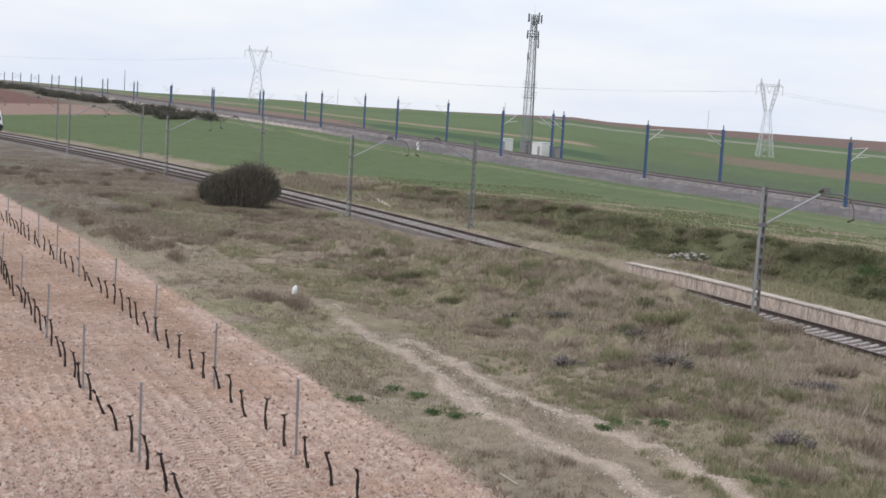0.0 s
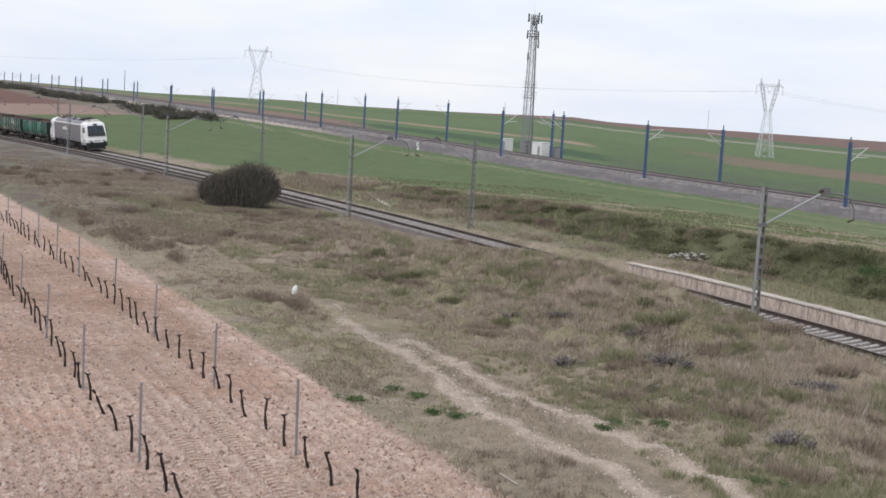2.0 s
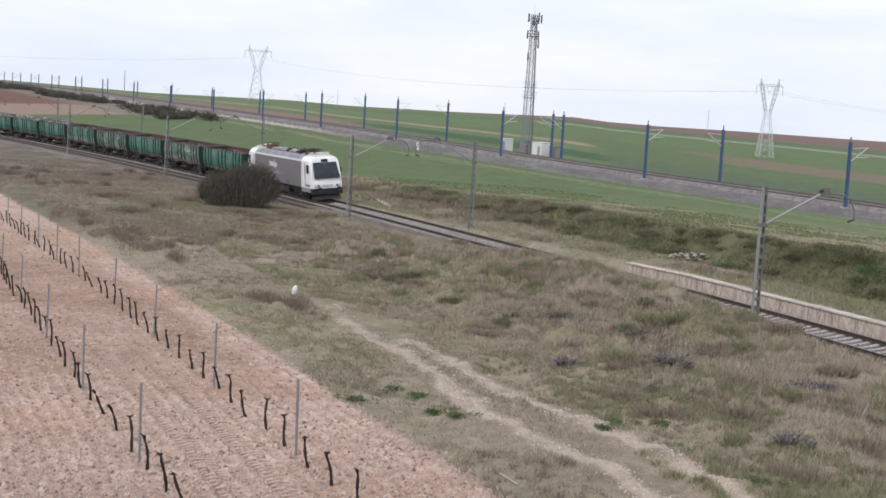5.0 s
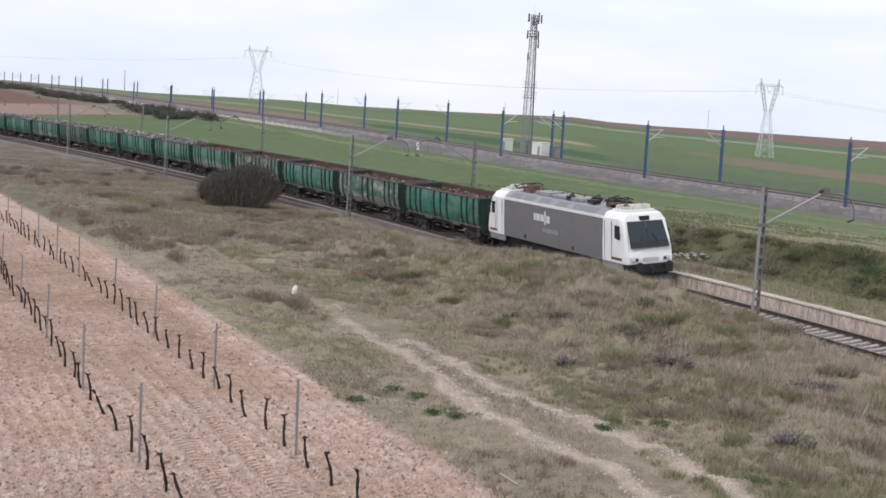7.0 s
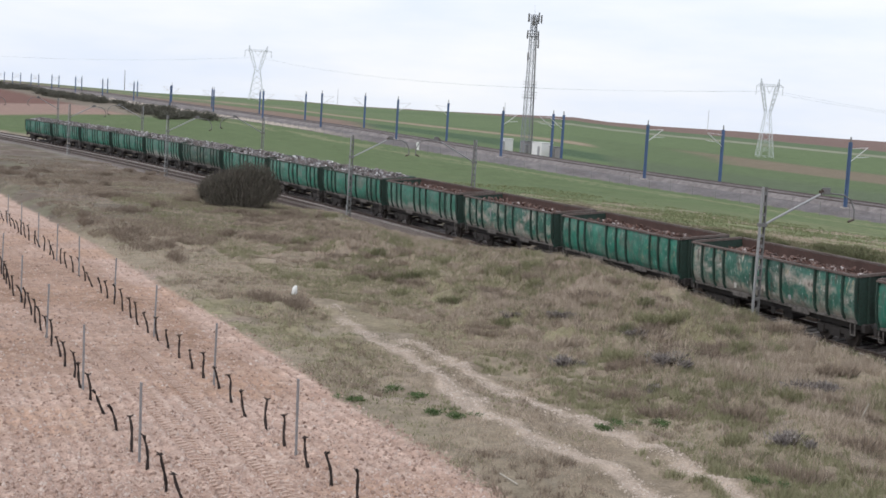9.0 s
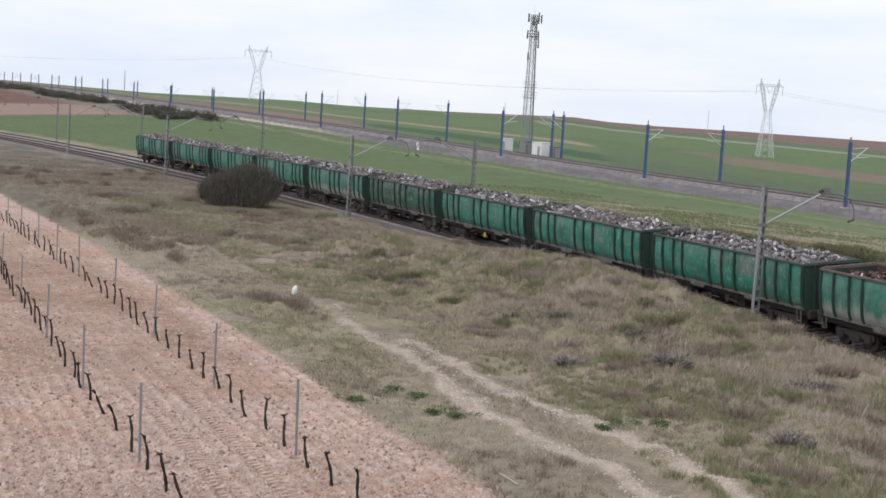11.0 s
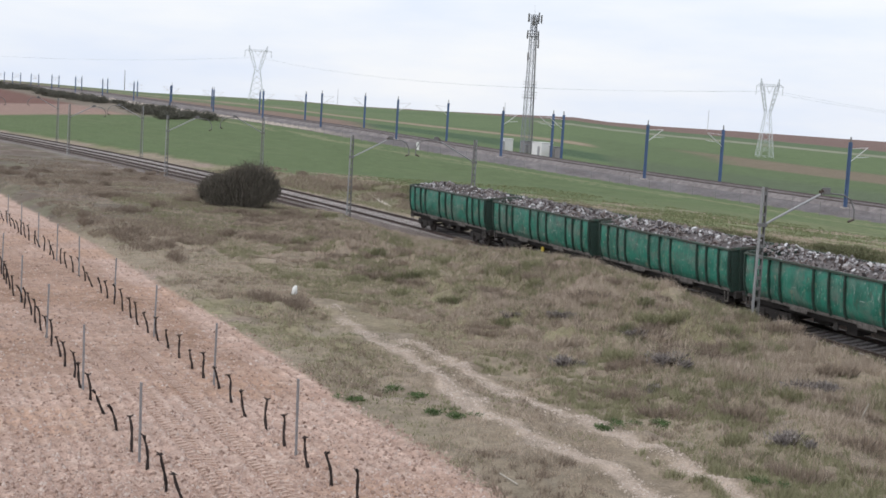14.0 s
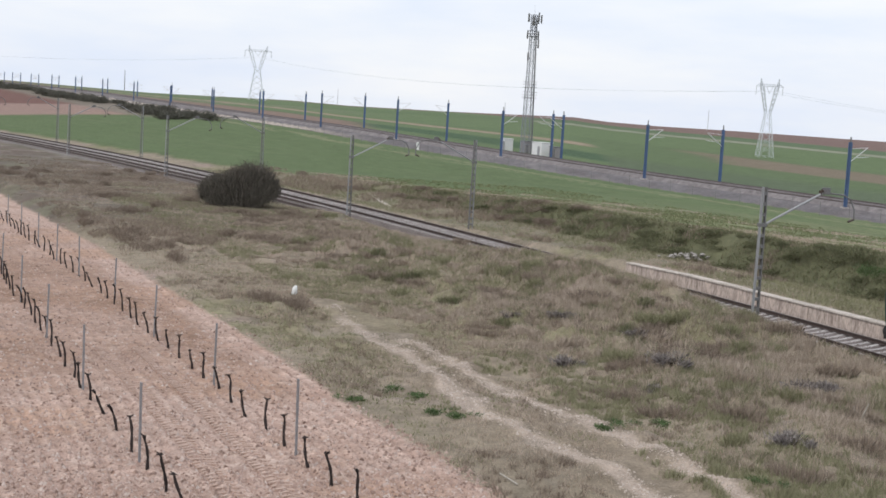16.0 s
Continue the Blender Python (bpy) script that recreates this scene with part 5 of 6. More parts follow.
M_LOCO_CREAM = material("cream_roof_kit", (0.70, 0.68, 0.60), 0.6, dark=(0.36, 0.34, 0.30), size=0.6, mix=0.8)
M_LOCO_GRILLE = material("roof_grille", (0.24, 0.24, 0.26), 0.6, dark=(0.15, 0.15, 0.16), size=0.05, mix=0.8)
M_LOCO_PANEL = material("nose_panel", (0.55, 0.55, 0.55), 0.5, size=0.5, mix=0.3)
M_LOGO_DIM = material("dull_lettering", (0.32, 0.32, 0.32), 0.5, size=0.5, mix=0.3)

WAGONS = (("green", True), ("smeared", True), ("green", True), ("smeared", True), ("faded", True), ("green", False), ("green", False), ("green", False), ("dull", False), ("faded", False),
          ("green", False), ("green", False), ("green", False), ("green", False))
WAGON_LABEL = {"green": "bright green open wagon with dark ribs", "faded": "faded green open wagon, chalky along the sill", "dull": "dull dirty green open wagon", "smeared": "green open wagon smeared with sprayed paint"}
LOCO = build_loco()
TRAIN = [(LOCO, -14.04 + 0.67 - 9.45)]
for k, (paint, low) in enumerate(WAGONS, 1):
    w, load = build_wagon(paint, low, WAGON_LABEL[paint] + (", rusty scrap inside" if low else ", heaped grey scrap"), k)
    TRAIN += [(w, -14.04 + 14.04 * k - 6.35), (load, -14.04 + 14.04 * k - 6.35)]


def train_s(s9, t):
    """Place on the line at t of what stands at s9 at nine seconds."""
    q = t - 9.0
    return s9 - (26.233 * q - 0.0102 * q * q)


def motions():
    for ob, s9 in TRAIN:
        rows = []
        for i in range(65):
            t = i * 0.25
            s = train_s(s9, t)
            x, y = on_line(s)
            rows.append((t, pose(x, y, 0.0, math.degrees(CANT), 0, heading(s))))
        walk(ob, rows)


# ---- vineyard ----
def vine_rows():
    # each row: its bends in plan, then the places of its posts
    rows = [((-1.2, -3.05, -5.18, -7.33, -9.21, -11.39, -13.32, -15.24, -17.06, -19.35, -21.72, -24.92, -31.5, -38.5), (29.8, 34.1, 39.15, 44.38, 48.93, 53.93, 58.72, 63.17, 67.32, 72.4, 77.86, 85.01, 100.0, 118.0),
             (34.74, 42.79, 51.3, 59.2, 67.5, 73.6, 79.9, 86.4, 92.6, 99.5, 106.5)),
            ((-3.3, -5.4, -6.9, -8.55, -10.24, -12.03, -13.45, -16.18, -18.64, -20.63, -33.5), (25.2, 30.06, 33.4, 37.4, 41.24, 45.61, 49.08, 55.94, 61.65, 66.92, 100.0),
             (33.38, 41.24, 49.6, 58.02, 66.92, 75.0, 83.2, 91.0))]
    rng = random.Random(12)
    post_mesh = Geo().box(-0.022, 0.022, -0.03, 0.03, -0.3, 1.92).box(-0.03, 0.03, -0.008, 0.008, -0.3, 1.92).mesh("vine_post", M_POST)
    trunks = []
    for v in range(14):
        g = Geo()
        h = rng.uniform(0.68, 0.92)
        lean = rng.uniform(0.06, 0.24)
        hook = rng.choice((0, 0, 0.08, 0.16))
        pts, rad = [], []
        for i in range(8):
            t = i / 7
            pts.append((lean * t + 0.025 * math.sin(t * 5 + v), 0.025 * math.cos(t * 4 + v) + hook * max(0, t - 0.75) * 3, -0.08 + t * (h + 0.08) - (0.05 if hook and i == 7 else 0)))
            rad.append(0.042 - 0.012 * t + 0.008 * math.sin(v * 3 + i * 2.1))
        g.tube(pts, rad, 7)
        g.rock((pts[-1][0], pts[-1][1], pts[-1][2]), 0.06, 0.9)
        for k in range(2):
            a = rng.uniform(0, 6.28)
            g.tube([pts[-1], (pts[-1][0] + 0.10 * math.cos(a), pts[-1][1] + 0.10 * math.sin(a), pts[-1][2] + rng.uniform(0.0, 0.09))], [0.025, 0.010], 5)
        trunks.append(g.mesh("vine", M_VINE))
    return rows, post_mesh, trunks, rng


def build_vineyard():
    rows, post_mesh, trunks, rng = vine_rows()
    # the row that the posts and vines follow: start, end, first post, post spacing
    for xs, ys, posts in rows:
        def at(y):
            return float(np.interp(y, ys, xs))
        for y in posts:
            x = at(y)
            ob = new("vine_post", post_mesh)
            ob.matrix_world = pose(x, y, gz(x, y), rng.uniform(-1.5, 1.5), rng.uniform(-1.5, 1.5), 112)
            tagged(ob, "thin grey galvanised vineyard post in bare soil", "post", "vineyard posts")
        y = ys[0] + 0.6
        while y < ys[-1]:
            x = at(y) + rng.uniform(-0.05, 0.05)
            ob = new("vine", rng.choice(trunks))
            ob.matrix_world = pose(x, y, gz(x, y), rng.uniform(-4, 4), rng.uniform(-5, 3), 178 + rng.uniform(-32, 32))
            tagged(ob, "dark gnarled pruned vine stump in pinkish soil", "vine", "pruned vines of the rows")
            y += 1.70 + rng.uniform(-0.22, 0.22)


build_vineyard()


# ---- shrubs, weeds, grass ----
def clump_cloud(g, rng, centre, size, count, leaf, upright=0.6, lobes=None, thin=1.0):
    """Many small blades through an uneven mound."""
    lobes = lobes or [(rng.uniform(-0.5, 0.5) * size[0], rng.uniform(-0.5, 0.5) * size[1], rng.uniform(0.25, 0.55) * size[2], rng.uniform(0.35, 0.6)) for _ in range(7)]
    for i in range(count):
        lx, ly, lz, lr = rng.choice(lobes)
        d = Vector((rng.gauss(0, 1), rng.gauss(0, 1), rng.gauss(0, 1))).normalized() * (rng.random() ** 0.4) * (1 + max(-0.3, rng.gauss(0, 0.16)))
        p = Vector((lx + d.x * lr * size[0] * 0.62, ly + d.y * lr * size[1] * 0.62, max(0.02, lz + d.z * lr * size[2] * 0.75)))
        up = (Vector((p.x / size[0] * 0.8, p.y / size[1] * 0.8, upright)) + Vector((rng.gauss(0, 0.4), rng.gauss(0, 0.4), rng.gauss(0, 0.3)))).normalized()
        side = up.cross(Vector((rng.gauss(0, 1), rng.gauss(0, 1), rng.gauss(0, 1)))).normalized()
        a = leaf * rng.uniform(0.6, 1.5)
        w = leaf * rng.uniform(0.10, 0.24) * thin
        c = Vector(centre) + p
        g.add([c - side * w, c + side * w, c + up * a + side * w * 0.3], [(0, 1, 2)])


def shrub(name, x, y, size, count, leaf, mat, label, category, group="", seed=1, stems=0, upright=0.6, lobes=None, thin=1.0):
    rng = random.Random(seed)
    z = gz(x, y)
    g = Geo()
    clump_cloud(g, rng, (0, 0, 0), size, count, leaf, upright, lobes, thin)
    ob = thing(name, label, category, group, m=pose(x, y, z - 0.05))
    part("foliage", g, mat, ob)
    if stems:
        st = Geo()
        for i in range(stems):
            a, r = rng.uniform(0, 6.28), rng.uniform(0.2, 0.95)
            tip = (math.cos(a) * size[0] * 0.5 * r, math.sin(a) * size[1] * 0.5 * r, size[2] * rng.uniform(0.5, 0.95) * (1 - 0.35 * r))
            st.tube([(tip[0] * 0.25, tip[1] * 0.25, -0.1), (tip[0] * 0.6, tip[1] * 0.6, tip[2] * 0.5), tip], [0.03, 0.02, 0.006], 4)
        part("branchwork", st, M_TWIG, ob, "dark bare stems")
    return ob


def blades(rng, n, place, low, high, wide, mat, name, label):
    """A field of thin grass blades, three to a tuft; place gives x, y, and a size factor."""
    x, y, k = place(n)
    z = ground_z(x, y)
    m = len(x)
    V, F = [], []
    for b in range(4):
        h = rng.uniform(low, high, m) * k
        a = rng.uniform(0, math.tau, m)
        lean = rng.uniform(0.1, 0.9, m) * h
        la = rng.uniform(0, math.tau, m)
        w = wide * rng.uniform(0.6, 1.4, m)
        ox, oy = rng.normal(0, 0.06, m), rng.normal(0, 0.06, m)
        p0 = np.stack([x + ox - np.cos(a) * w, y + oy - np.sin(a) * w, z - 0.02], 1)
        p1 = np.stack([x + ox + np.cos(a) * w, y + oy + np.sin(a) * w, z - 0.02], 1)
        p2 = np.stack([x + ox + np.cos(la) * lean, y + oy + np.sin(la) * lean, z + h], 1)
        V.append(np.stack([p0, p1, p2], 1).reshape(-1, 3))
    V = np.concatenate(V)
    F = np.arange(len(V)).reshape(-1, 3)
    me = bpy.data.meshes.new(name)
    me.vertices.add(len(V))
    me.vertices.foreach_set("co", V.ravel())
    me.loops.add(len(V))
    me.loops.foreach_set("vertex_index", F.ravel().astype(np.int32))
    me.polygons.add(len(F))
    me.polygons.foreach_set("loop_start", np.arange(0, len(V), 3, dtype=np.int32))
    me.update(calc_edges=True)
    me.validate()
    me.materials.append(mat)
    return tagged(new(name, me), label, "grass", kind="stuff")


def build_grass():
    rng = np.random.default_rng(7)

    def spread(seed, lo, hi, s0, s1, d0, d1, keep=None, tall=None):
        def place(n):
            t = rng.random(n * 6)
            s = s0 + (s1 - s0) * t ** 1.6
            d = rng.uniform(d0, d1, n * 6)
            a = ARC_A + s / ARC_R
            x, y = ARC_C.x + (ARC_R + d) * np.cos(a), ARC_C.y + (ARC_R + d) * np.sin(a)
            f = fbm(x, y, 3.0, seed, 4) + 0.5 * fbm(x, y, 12.0, seed + 3, 2)
            good = (f > lo) & (f < hi) & (vine_e(x, y) < -0.1) & (rng.random(n * 6) < np.clip((f - lo) * 9, 0.1, 1))
            if keep is not None:
                good &= keep(s, d, x, y)
            i = np.where(good)[0][:n]
            size = 0.7 + 0.8 * smooth(-17, -9, d[i]) * smooth(55, 30, s[i]) * (d[i] < 0) + 0.5 * np.clip(f[i] - lo, 0, 0.4)
            return x[i], y[i], size
        return place

    def off_track(s, d, x, y):
        ra = np.interp(s, (-40, -15.7, -9.5, -0.7, 6.6, 14.3, 18), (-20.9, -21.3, -22.2, -21.1, -20.9, -20.2, -20.0))
        rb = np.interp(s, (-40, -18.5, -10.8, -6.5, 1.5, 6), (-18.7, -19.1, -19.7, -20.1, -19.9, -19.6))
        worn = np.minimum(np.abs(d - ra), np.abs(d - rb)) < 0.5
        return ~(worn & (s < 16)) & ~((d > -6.5) & (s > 80)) & ~((d > -3.7) & (s < 4.5)) & ~((d > -2.9) & (s > 36)) & ~((d > -4.2) & (s > 62))
    blades(rng, 30000, spread(101, -0.02, 9, -24, 110, -26, -2.7, off_track), 0.05, 0.20, 0.010, M_GRASS_DRY, "dry_grass", "pale straw-coloured dry grass tufts")
    blades(rng, 26000, spread(131, -0.02, 9, -24, 90, -26, -2.7, off_track), 0.05, 0.16, 0.014, M_GRASS_GREEN, "green_grass", "low olive green grass tufts")
    blades(rng, 15000, spread(161, 0.02, 9, -24, 110, -26, -2.7, off_track), 0.06, 0.24, 0.013, M_GRASS_BROWN, "brown_grass", "withered brown grass and stalks")
    blades(rng, 22000, spread(291, -0.25, 9, 14, 75, -20, -3.6, off_track), 0.06, 0.22, 0.014, M_GRASS_GREEN, "bank_top_grass", "short olive grass along the top of the bank")
    blades(rng, 16000, spread(311, -0.25, 9, 10, 90, -25, -3.6, off_track), 0.06, 0.24, 0.013, M_GRASS_DRY, "sere_grass", "short bleached grass on the waste ground")
    blades(rng, 16000, spread(281, -0.02, 9, 38, 130, -26, -7.0), 0.10, 0.36, 0.016, M_GRASS_BROWN, "withered_weeds", "withered brown weeds on the waste ground")
    # thick tussocks: a dozen tufts to each
    def tussocks(seed, s0, s1, d0, d1, lo):
        one = spread(seed, lo, 9, s0, s1, d0, d1, off_track)

        def place(n):
            x, y, k = one(n // 12)
            x, y, k = np.repeat(x, 12), np.repeat(y, 12), np.repeat(k, 12)
            r = np.abs(rng.normal(0, 0.15, len(x)))
            a = rng.uniform(0, math.tau, len(x))
            return x + r * np.cos(a), y + r * np.sin(a), k * (1.25 - 1.6 * np.clip(r, 0, 0.4))
        return place
    blades(rng, 42000, tussocks(201, -24, 60, -18, -3.0, -0.05), 0.10, 0.30, 0.011, M_GRASS_DRY, "dry_tussocks", "dense pale dry grass tussocks on the mound")
    blades(rng, 48000, tussocks(231, -24, 70, -20, -3.0, -0.02), 0.08, 0.24, 0.012, M_GRASS_GREEN, "green_tussocks", "dense olive green grass tussocks on the mound")
    blades(rng, 14400, tussocks(261, -24, 100, -25, -3.0, 0.02), 0.08, 0.26, 0.011, M_GRASS_BROWN, "brown_tussocks", "dense withered brown tussocks on the rough ground")
    blades(rng, 9000, spread(171, -0.1, 9, -10, 120, 2.8, 9.5), 0.05, 0.2, 0.014, M_GRASS_DRY, "verge_grass", "dry grass on the verge behind the platform")
    blades(rng, 12000, spread(175, -0.2, 9, 0, 120, 3.2, 9.5), 0.08, 0.30, 0.018, M_GRASS_GREEN, "verge_herbage", "olive grass and weeds on the verge of the old line")
    blades(rng, 6000, spread(177, -0.02, 9, 20, 120, 4.0, 12.0), 0.15, 0.6, 0.02, M_GRASS_BROWN, "verge_weeds", "withered brown weeds below the scrub bank")
    blades(rng, 12000, spread(191, -0.2, 9, -8, 90, 8.8, 13.0), 0.10, 0.40, 0.018, M_GRASS_BANK, "bank_grass", "rank green grass and bramble on the bank")
    blades(rng, 16000, spread(401, -0.15, 9, -14, 110, 14, 44), 0.08, 0.26, 0.030, M_GRASS_CROP, "young_crop", "short yellow-green young crop between the two lines")
    blades(rng, 7000, spread(411, 0.04, 9, -14, 90, 14, 40), 0.08, 0.24, 0.026, M_GRASS_DRY, "crop_stubble", "pale dry stubble among the young crop")
    blades(rng, 9000, spread(181, -0.05, 9, 0, 110, 12.2, 20), 0.06, 0.25, 0.016, M_GRASS_DRY, "field_edge_grass", "dry grass along the edge of the crop")


M_GRASS_DRY = island_material("straw_grass", [(0.43, 0.355, 0.28), (0.34, 0.278, 0.22), (0.51, 0.425, 0.345), (0.275, 0.222, 0.175)])
M_GRASS_GREEN = island_material("olive_grass", [(0.212, 0.207, 0.118), (0.275, 0.262, 0.158), (0.175, 0.176, 0.095), (0.32, 0.298, 0.19)])
M_GRASS_BROWN = island_material("withered_grass", [(0.23, 0.182, 0.14), (0.30, 0.24, 0.185), (0.17, 0.132, 0.106), (0.36, 0.29, 0.22)])
M_GRASS_CROP = island_material("young_crop", [(0.14, 0.165, 0.075), (0.19, 0.20, 0.10), (0.115, 0.145, 0.062), (0.24, 0.225, 0.13)])
M_GRASS_BANK = island_material("rank_grass", [(0.125, 0.138, 0.066), (0.18, 0.188, 0.092), (0.10, 0.108, 0.056), (0.20, 0.178, 0.11), (0.15, 0.125, 0.085)])


def build_plants():
    x, y = on_line(64.2, -10.7)
    big = shrub("broom_bush", x, y, (5.8, 4.0, 4.0), 46000, 0.26, M_BUSH_DARK, "large dark olive broom bush on the dry grass bank", "bush", seed=4, stems=160, upright=1.5, thin=0.35,
                lobes=[(-2.4, 0, 1.2, 0.26), (-1.9, 0.2, 1.5, 0.32), (-1.2, -0.3, 1.6, 0.36), (-0.4, 0.2, 1.9, 0.38), (0.4, -0.2, 2.2, 0.40), (1.1, 0.1, 2.35, 0.42), (1.7, 0.0, 2.0, 0.36), (2.2, 0.1, 1.5, 0.28), (0, -0.6, 0.9, 0.5), (1.4, -0.6, 1.0, 0.42), (-1.5, -0.5, 0.9, 0.4)])
    rng = random.Random(21)
    # scrub on the bank behind the platform
    kinds = []
    for v in range(5):
        size = (rng.uniform(1.6, 2.6), rng.uniform(1.4, 2.2), rng.uniform(0.35, 0.7))
        kinds.append(shrub("bank_shrub", 30, 90, size, 1700, 0.10, M_SCRUB_GREEN if v < 4 else M_SCRUB_BROWN, "tangled dark green bramble scrub on the field bank" if v < 4 else "dry brown scrub on the field bank", "shrub", "scrub along the bank", seed=40 + v))
    used = set()
    for i in range(120):
        s, d = -4 + 84 * (i / 120) + rng.uniform(-0.8, 0.8), rng.choice((9.6, 10.8, 11.8)) + rng.uniform(-0.5, 0.5)
        v = rng.randrange(4) if s < 45 or rng.random() < 0.5 else 4
        if s > 42 and rng.random() < 0.6:
            continue
        x, y = on_line(s, d)
        m = pose(x, y, gz(x, y) - 0.12, 0, 0, rng.uniform(0, 360))
        if v not in used:
            kinds[v].matrix_world = m
            used.add(v)
        else:
            copy_thing(kinds[v], m)
    # brown tussocks on the rough ground
    tuss = [shrub("dry_tussock", -17 + v, 82, (rng.uniform(1.2, 2.2), rng.uniform(1.0, 1.6), rng.uniform(0.45, 0.8)), 800, 0.17, M_SCRUB_BROWN, "low withered brown scrub on the rough grass", "shrub", "brown scrub on the rough ground", seed=60 + v, upright=1.3, thin=0.5) for v in range(3)]
    spots = [(-17.5, 82.0), (-15.7, 80.4), (-18.6, 84.5), (-16.6, 78.4), (-27.1, 113.0), (-6.15, 60.3), (-7.4, 61.5), (-9.2, 58.9), (-20.5, 113.5), (-21.5, 100.0), (-14.0, 75.0), (-10.7, 142.5), (-8.6, 140.0), (-0.97, 128.4), (0.6, 126.0), (4.6, 113.1), (6.2, 111.0), (7.4, 108.8), (-16.1, 159.6), (-24.0, 95.0), (-22.8, 90.6), (5.4, 57.9), (5.9, 57.3), (8.45, 49.6), (9.1, 50.2), (2.5, 66.0), (6.4, 62.0), (9.2, 57.0), (11.2, 52.6), (7.3, 53.0)]
    for i in range(28):
        s, d = 36 + 84 * rng.random() ** 1.3, rng.uniform(-24, -7.5)
        spots.append(on_line(s, d))
    spots = [p for p in spots if vine_e(*p) < -0.8]
    for i, (x, y) in enumerate(spots):
        m = pose(x, y, gz(x, y) - 0.06, 0, 0, rng.uniform(0, 360))
        if i < 3:
            tuss[i].matrix_world = m
        else:
            copy_thing(tuss[i % 3], m)
    # rank grass clumps that break up the mound; darker ones imitate tussock shading
    clumps = [shrub("grass_clump", 6 + v, 58, (rng.uniform(0.8, 1.3), rng.uniform(0.7, 1.1), rng.uniform(0.30, 0.5)), 520, 0.22, mat, label, "grass", "grass clumps on the mound", seed=110 + v, upright=1.4, thin=0.4)
              for v, (mat, label) in enumerate(((M_GRASS_GREEN, "rank olive green grass clump on the mound"), (M_GRASS_DRY, "bleached dry grass clump on the mound"), (M_GRASS_BANK, "dark green grass clump on the mound"), (M_GRASS_BROWN, "withered brown grass clump on the mound")))]
    for i in range(110):
        s, d = -16 + 52 * rng.random(), -4.3 - 10.5 * rng.random() ** 1.4
        x, y = on_line(s, d)
        m = pose(x, y, gz(x, y) - 0.05, 0, 0, rng.uniform(0, 360))
        if i < 4:
            clumps[i].matrix_world = m
        else:
            copy_thing(clumps[rng.randrange(4)], m)
    for x, y in ((12.9, 56.6), (13.6, 55.2), (14.2, 54.0), (14.9, 52.8)):
        s, d = line_coords(x, y)
        x, y = on_line(float(s), -2.7)
        copy_thing(clumps[2], pose(x, y, gz(x, y) - 0.05, 0, 0, rng.uniform(0, 360)))
    for i in range(90):
        s, d = -18 + 75 * rng.random(), -5.0 - 12 * rng.random()
        x, y = on_line(s, d)
        copy_thing(clumps[rng.choice((0, 1, 3, 3))], pose(x, y, gz(x, y) - 0.12, 0, 0, rng.uniform(0, 360)))
    # fresh green rosettes beside the farm track
    weed = shrub("green_weed", 0.2, 40.4, (0.75, 0.6, 0.16), 420, 0.07, M_WEED, "low fresh green weed beside the farm track", "weed", "green weeds by the farm track", seed=80, upright=0.4)
    for x, y in ((0.85, 39.7), (-2.45, 41.8), (-1.4, 43.6), (5.35, 40.0), (6.46, 40.5), (8.1, 33.9), (9.9, 38.3), (-0.6, 42.6), (4.9, 39.0)):
        copy_thing(weed, pose(x, y, gz(x, y) - 0.02, 0, 0, rng.uniform(0, 360)))
    brush = shrub("dead_brush", 12.2, 46.6, (1.7, 1.2, 0.55), 1100, 0.14, M_DEADBRUSH, "heap of grey dead twigs on the mound", "brush", "dead twigs on the mound", seed=90, stems=60)
    for x, y, k in ((4.7, 49.6, 0.7), (7.0, 52.6, 0.6), (7.9, 46.8, 0.8), (7.0, 44.8, 0.6), (9.7, 37.6, 0.7), (5.3, 60.0, 0.7), (2.9, 59.1, 0.5), (9.9, 42.6, 0.5)):
        copy_thing(brush, pose(x, y, gz(x, y) - 0.08, 0, 0, rng.uniform(0, 360)) @ Matrix.Scale(k, 4))
    shrub("broom_shrub", 23.0, 75.6, (2.2, 1.6, 0.9), 1500, 0.12, M_WEED, "bright green young shrub at the foot of the bank", "shrub", seed=91)
    # hedge along the new line, far off
    hedge = [shrub("distant_thicket", -92, 403, (rng.uniform(4.5, 8), rng.uniform(3, 5), rng.uniform(1.7, 3.2)), 1100, 0.5, M_FARTREE, "dark thicket beside the distant line", "thicket", "thickets along the new line", seed=100 + v) for v in range(3)]
    n = 0
    for i in range(64):
        u = 205 + 300 * (i / 64) ** 1.15
        e = rng.uniform(-22, -11) - 5 * smooth(260, 205, u)
        if math.sin(u * 0.11) + math.sin(u * 0.047 + 1) > 0.75 or rng.random() < 0.1:
            continue
        x, y = on_fast(u + rng.uniform(-3, 3), e)
        m = pose(x, y, gz(x, y) - 0.3, 0, 0, rng.uniform(0, 360))
        if n < 3:
            hedge[n].matrix_world = m
        else:
            copy_thing(hedge[n % 3], m)
        n += 1


M_DEADBRUSH = island_material("dead_twigs", [(0.10, 0.085, 0.08), (0.20, 0.175, 0.165), (0.32, 0.285, 0.265), (0.075, 0.062, 0.06)])
build_grass()
build_plants()


